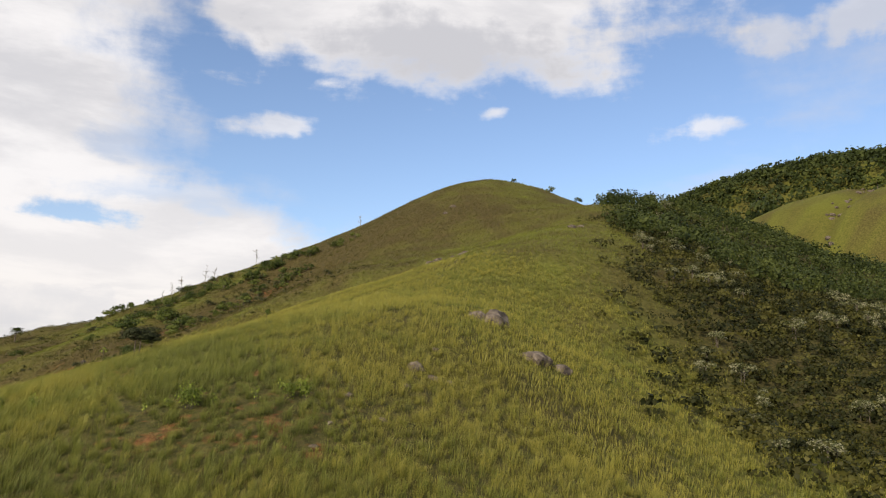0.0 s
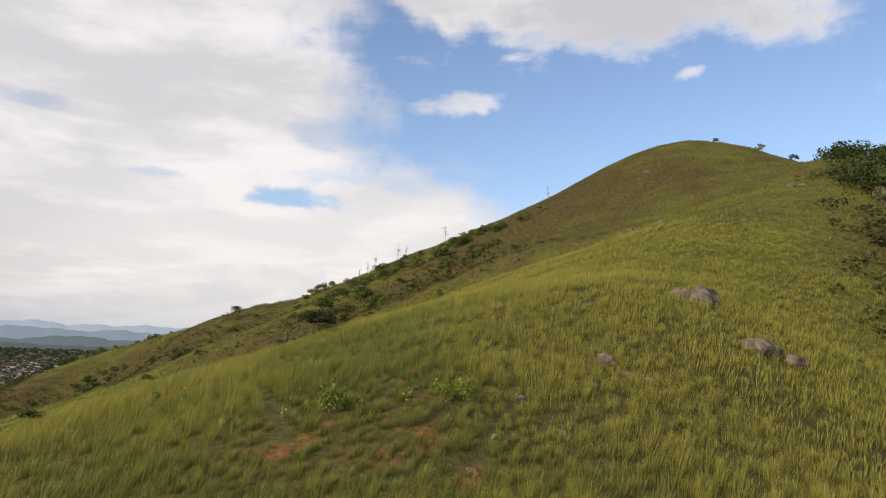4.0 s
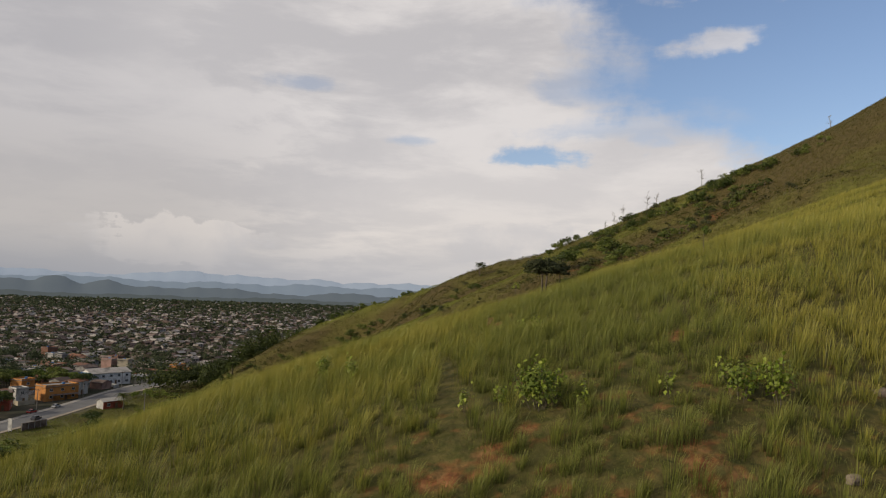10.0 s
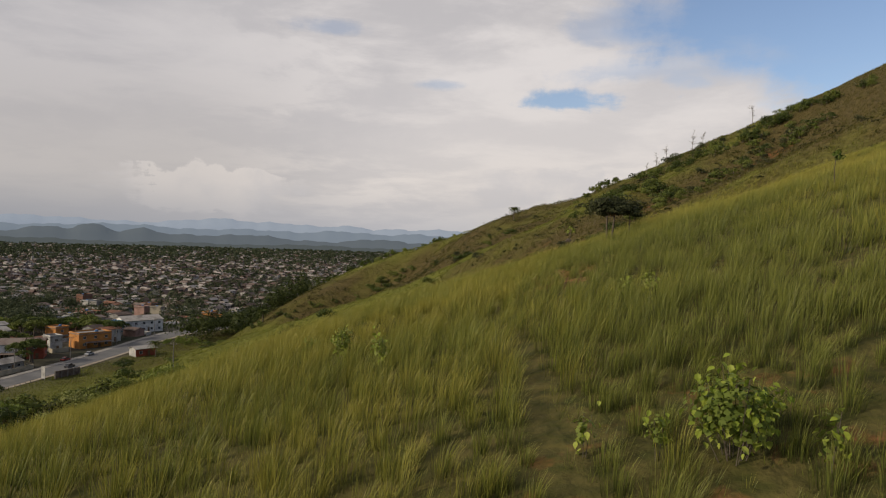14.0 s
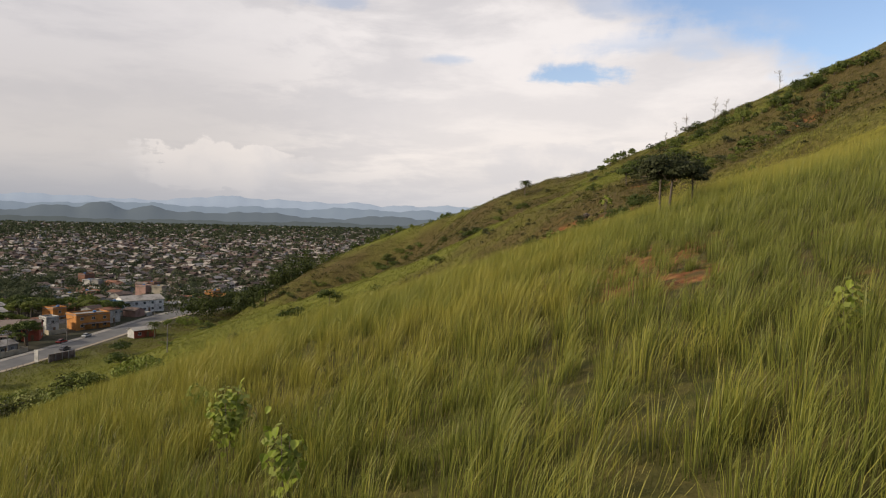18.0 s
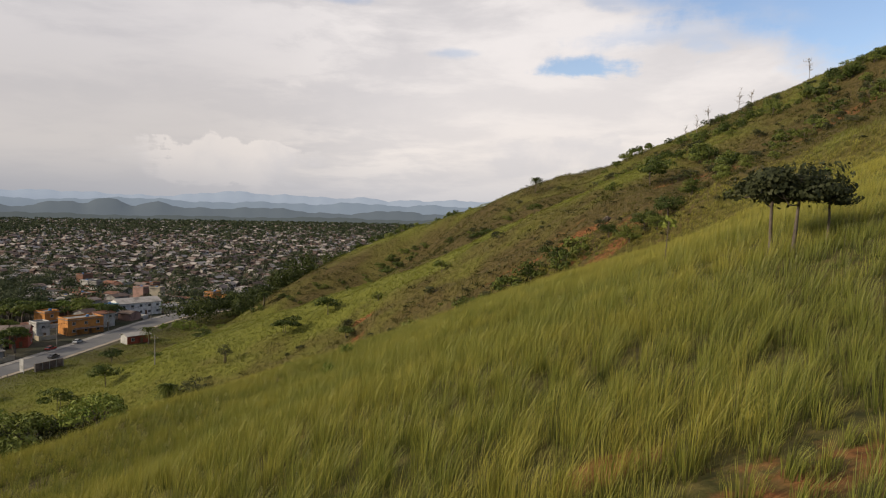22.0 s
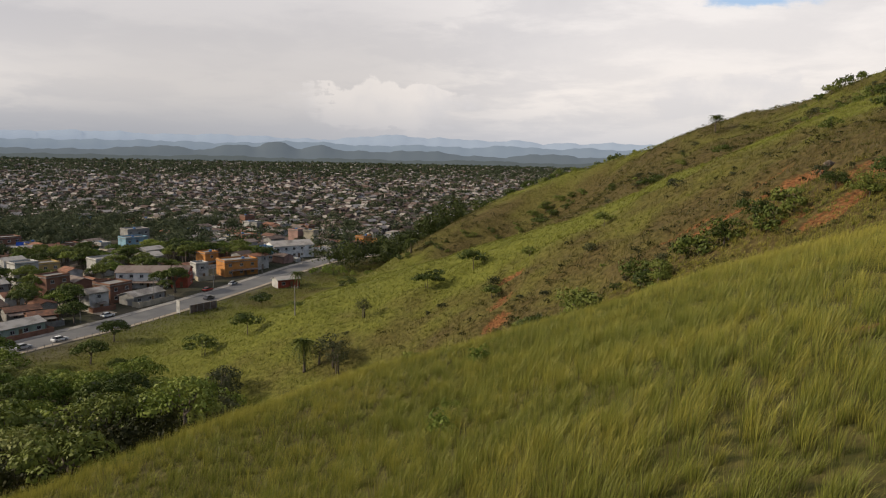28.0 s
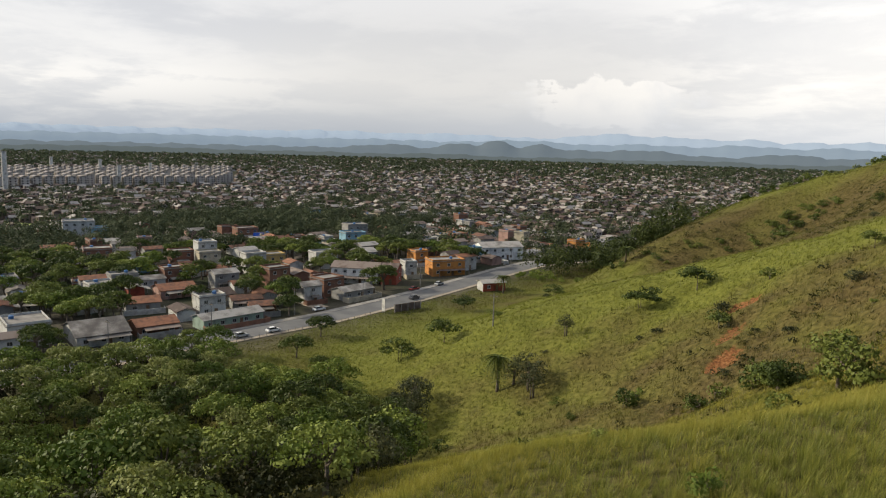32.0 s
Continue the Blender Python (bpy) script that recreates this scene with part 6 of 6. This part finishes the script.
# ---- flats with water towers ----
def flats():
    white = material("flats_plaster", [(0.27, 0.235, 0.205), (0.36, 0.32, 0.285)], 0.1, 0.9, 0, 2)
    pale_roof = material("flats_roof", [(0.17, 0.15, 0.14), (0.25, 0.225, 0.21)], 0.1, 0.85, 0, 2)
    root = empty("apartment_block", Matrix(), "pale five-storey apartment block in a dense estate", "apartment block", "apartment estate")
    body = Shape().box(-8, -3.6, -0.5, 8, 3.6, 12.5).box(-1.5, -4.3, -0.5, 1.5, 4.3, 13)
    part("wall", body.mesh("wall", white), root)
    part("roof", gable(16, 7.2, 12.5, 1.0, 0.3).mesh("roof", pale_roof), root)
    band = Shape()
    for k in range(5):
        for sx in (-6.3, -3.6, 3.6, 6.3):
            band.box(sx - 0.7, -3.64, 1 + 2.4 * k, sx + 0.7, -3.58, 2.1 + 2.4 * k).box(sx - 0.7, 3.58, 1 + 2.4 * k, sx + 0.7, 3.64, 2.1 + 2.4 * k)
        for sy in (-2.0, 2.0):
            band.box(-8.04, sy - 0.7, 1 + 2.4 * k, -7.98, sy + 0.7, 2.1 + 2.4 * k)
    part("windows_row", band.mesh("windows_row", GLASS), root)
    for i in range(26):
        for j in range(8):
            az = radians(57.2 + 0.72 * i + 0.3 * (j % 2))
            d = 870 - 7.0 * 0.72 * i + 48 * j
            if (i * 7 + j * 5) % 13 == 0:
                continue
            a, b = -12 - math.sin(az) * d, 89 + math.cos(az) * d
            copy_thing(root, Matrix.Translation((a, b, z_at(a, b))) @ pose(0, 0, 0, 0, 0, 90 + math.degrees(az) + 8))
    away(root)
    for x, y, h in ((-694, 311, 37), (-1100, 503, 23), (-993, 524, 23), (-788, 453, 23), (-896, 544, 22)):
        r = empty("water_tower", Matrix.Translation((x, y, z_at(x, y))), "tall slim white water tower of the estate", "tower", "water towers")
        part("shaft", Shape().tube([(0, 0, -1), (0, 0, h * 0.5), (0, 0, h)], [2.1, 2.1, 2.1], 14).mesh("shaft", WALLS["white"]), r)
        part("cap", Shape().tube([(0, 0, h), (0, 0, h + 0.5)], [2.4, 2.4], 14).mesh("cap", CONCRETE), r)


flats()


# ---- by the road ----
def car(x, y, turn, paint, label):
    root = empty("car", Matrix.Translation((x, y, z_at(x, y) + 0.24)) @ pose(0, 0, 0, 0, 0, turn), label, "car", "cars on the road")
    body = Shape()
    prof = [(-2.1, 0.35), (-2.15, 0.75), (-1.9, 0.92), (1.0, 0.95), (1.95, 0.78), (2.1, 0.55), (2.05, 0.32)]
    v = [(a, s, b) for s in (-0.82, 0.82) for a, b in prof]
    n = len(prof)
    body.add(v, [tuple(range(n))[::-1], tuple(range(n, 2 * n))] + [(k, (k + 1) % n, n + (k + 1) % n, n + k) for k in range(n)])
    part("body", body.mesh("body", paint), root)
    cab = Shape()
    p = [(-1.75, 0.93), (-1.25, 1.42), (0.25, 1.45), (1.05, 0.94)]
    v = [(a, s * (0.78 if b < 1 else 0.62), b) for s in (-1, 1) for a, b in p]
    cab.add(v, [(3, 2, 1, 0), (4, 5, 6, 7)] + [(k, (k + 1) % 4, 4 + (k + 1) % 4, 4 + k) for k in range(4)])
    part("windows_band", cab.mesh("windows_band", GLASS), root)
    part("roof", Shape().box(-1.2, -0.6, 1.425, 0.25, 0.6, 1.475, 0.04).mesh("roof", paint), root)
    wheel = Shape().tube([(0, -0.11, 0), (0, 0.11, 0)], [0.31, 0.31], 14).mesh("wheel", RUBBER)
    rim = Shape().tube([(0, -0.12, 0), (0, 0.12, 0)], [0.18, 0.18], 10).mesh("rim", STEEL)
    for sx in (-1.3, 1.3):
        for sy in (-0.76, 0.76):
            k = part("wheel", wheel, root, "", Matrix.Translation((sx, sy, 0.31)))
            part("rim", rim, k)
    for sy in (-0.6, 0.6):
        part("headlight", Shape().box(1.98, sy - 0.16, 0.58, 2.12, sy + 0.16, 0.74).mesh("headlight", TRIM), root)


PAINTS = [material("car_" + k, [tuple(v * 0.9 for v in c), c], 2, 0.3, 0, 10, spec=0.5) for k, c in (("white", (0.6, 0.6, 0.6)), ("silver", (0.33, 0.34, 0.35)), ("dark", (0.05, 0.05, 0.06)), ("red", (0.30, 0.03, 0.02)))]
car(-187.4, 234.2, 88, PAINTS[0], "white hatchback parked at the road side")
car(-178.5, 199.4, 84, PAINTS[1], "silver car on the grey road")
car(-176.9, 209.0, 84, PAINTS[0], "white car on the grey road")
car(-176.9, 267.5, 92, PAINTS[2], "dark car on the road beside the billboard")
car(-186.0, 291.0, 95, PAINTS[1], "silver car parked outside the orange building")
car(-186.7, 277.9, 90, PAINTS[3], "red car parked outside the shops")
car(-189.1, 189.5, 84, PAINTS[0], "white car parked by the workshop")

board = empty("billboard", Matrix.Translation((-171.2, 247.0, z_at(-171.2, 247.0))) @ pose(0, 0, 0, 0, 0, -12), "white roadside billboard with a dark wall behind", "billboard")
part("panel", Shape().box(-0.9, -0.08, 0.6, 0.9, 0.08, 4.6).mesh("panel", WALLS["white"]), board, "blank white panel")
for sx in (-0.6, 0.6):
    part("post", Shape().box(sx - 0.07, 0.09, -0.5, sx + 0.07, 0.23, 3.8).mesh("post", STEEL), board)
wall_low = empty("boundary_wall", Matrix.Translation((-168.0, 254.8, z_at(-168.0, 254.8))) @ pose(0, 0, 0, 0, 0, 80), "dark weathered wall beside the billboard", "wall")
part("panel", Shape().box(-5.2, -0.1, -0.5, 5.2, 0.1, 2.5).mesh("panel", RUST_SHEET), wall_low)
for k in range(5):
    part("post", Shape().box(-5.2 + 2.55 * k, -0.22, -0.5, -5.0 + 2.55 * k, 0.22, 2.7).mesh("post", CONCRETE), wall_low)
tarp = Shape().add([(-3, -2, 0), (3, -2, 0), (3, 2, 0), (-3, 2, 0), (-2.6, -1.4, 3.6), (2.4, -1.2, 3.9), (2.2, 1.4, 3.2), (-2.2, 1.2, 3.0)], [(0, 1, 5, 4), (1, 2, 6, 5), (2, 3, 7, 6), (3, 0, 4, 7), (4, 5, 6, 7)])
ob = tagged(new("tarpaulin", tarp.mesh("tarpaulin", material("blue_tarpaulin", [(0.01, 0.05, 0.30), (0.02, 0.10, 0.50)], 0.8, 0.5, 0.3, 3))), "bright blue tarpaulin over a stack in the trees", "tarpaulin")
ob.matrix_world = stand(-329.1, 311.4, 30, 1.1)


def utility_pole(x, y, h, label):
    root = empty("utility_pole", Matrix.Translation((x, y, z_at(x, y))) @ pose(0, 0, 0, 0, 0, 4), label, "pole", "utility poles")
    part("mast", Shape().tube([(0, 0, -0.6), (0, 0, h)], [0.16, 0.10], 8).mesh("mast", CONCRETE), root)
    arm = part("crossarm", Shape().box(-1.0, -0.06, h - 0.7, 1.0, 0.06, h - 0.56).mesh("crossarm", BARK), root)
    for sx in (-0.8, 0, 0.8):
        part("insulator", Shape().tube([(sx, 0, h - 0.56), (sx, 0, h - 0.38)], [0.06, 0.05], 6).mesh("insulator", TRIM), arm)


POLES = [(-189.3, 168 + 29 * k) for k in range(7)]
for x, y in POLES:
    utility_pole(x, y, 8.6, "concrete utility pole with a wooden crossarm by the road")
utility_pole(-105.8, 217.0, 7.5, "lone utility pole on the grassy slope")
for k in range(len(POLES) - 1):
    (ax, ay), (bx, by) = POLES[k], POLES[k + 1]
    az, bz = z_at(ax, ay) + 8.25, z_at(bx, by) + 8.25
    wire = empty("power_line", Matrix.Translation((ax, ay, az)), "sagging power line between two poles", "cable", "power lines")
    for sx in (-0.8, 0, 0.8):
        pts = [(sx + (bx - ax) * t, (by - ay) * t, (bz - az) * t - 3.2 * t * (1 - t)) for t in np.linspace(0, 1, 9)]
        part("wire", Shape().tube(pts, [0.02] * 9, 4).mesh("wire", RUBBER), wire)

fence = empty("road_fence", Matrix.Translation((-174.7, 180.3, z_at(-174.7, 180.3))), "low post-and-wire fence along the grassy road edge", "fence")
post_mesh = Shape().box(-0.06, -0.06, -0.4, 0.06, 0.06, 1.1).mesh("post", CONCRETE)
for k in range(30):
    y = 170 + 2.3 * k
    x = float(np.interp(y, [q[1] for q in ROAD], [q[0] for q in ROAD])) + 6.9
    part("post", post_mesh, fence, "", Matrix.Translation((x + 174.5, y - 175, z_at(x, y) - z_at(-174.7, 180.3))))
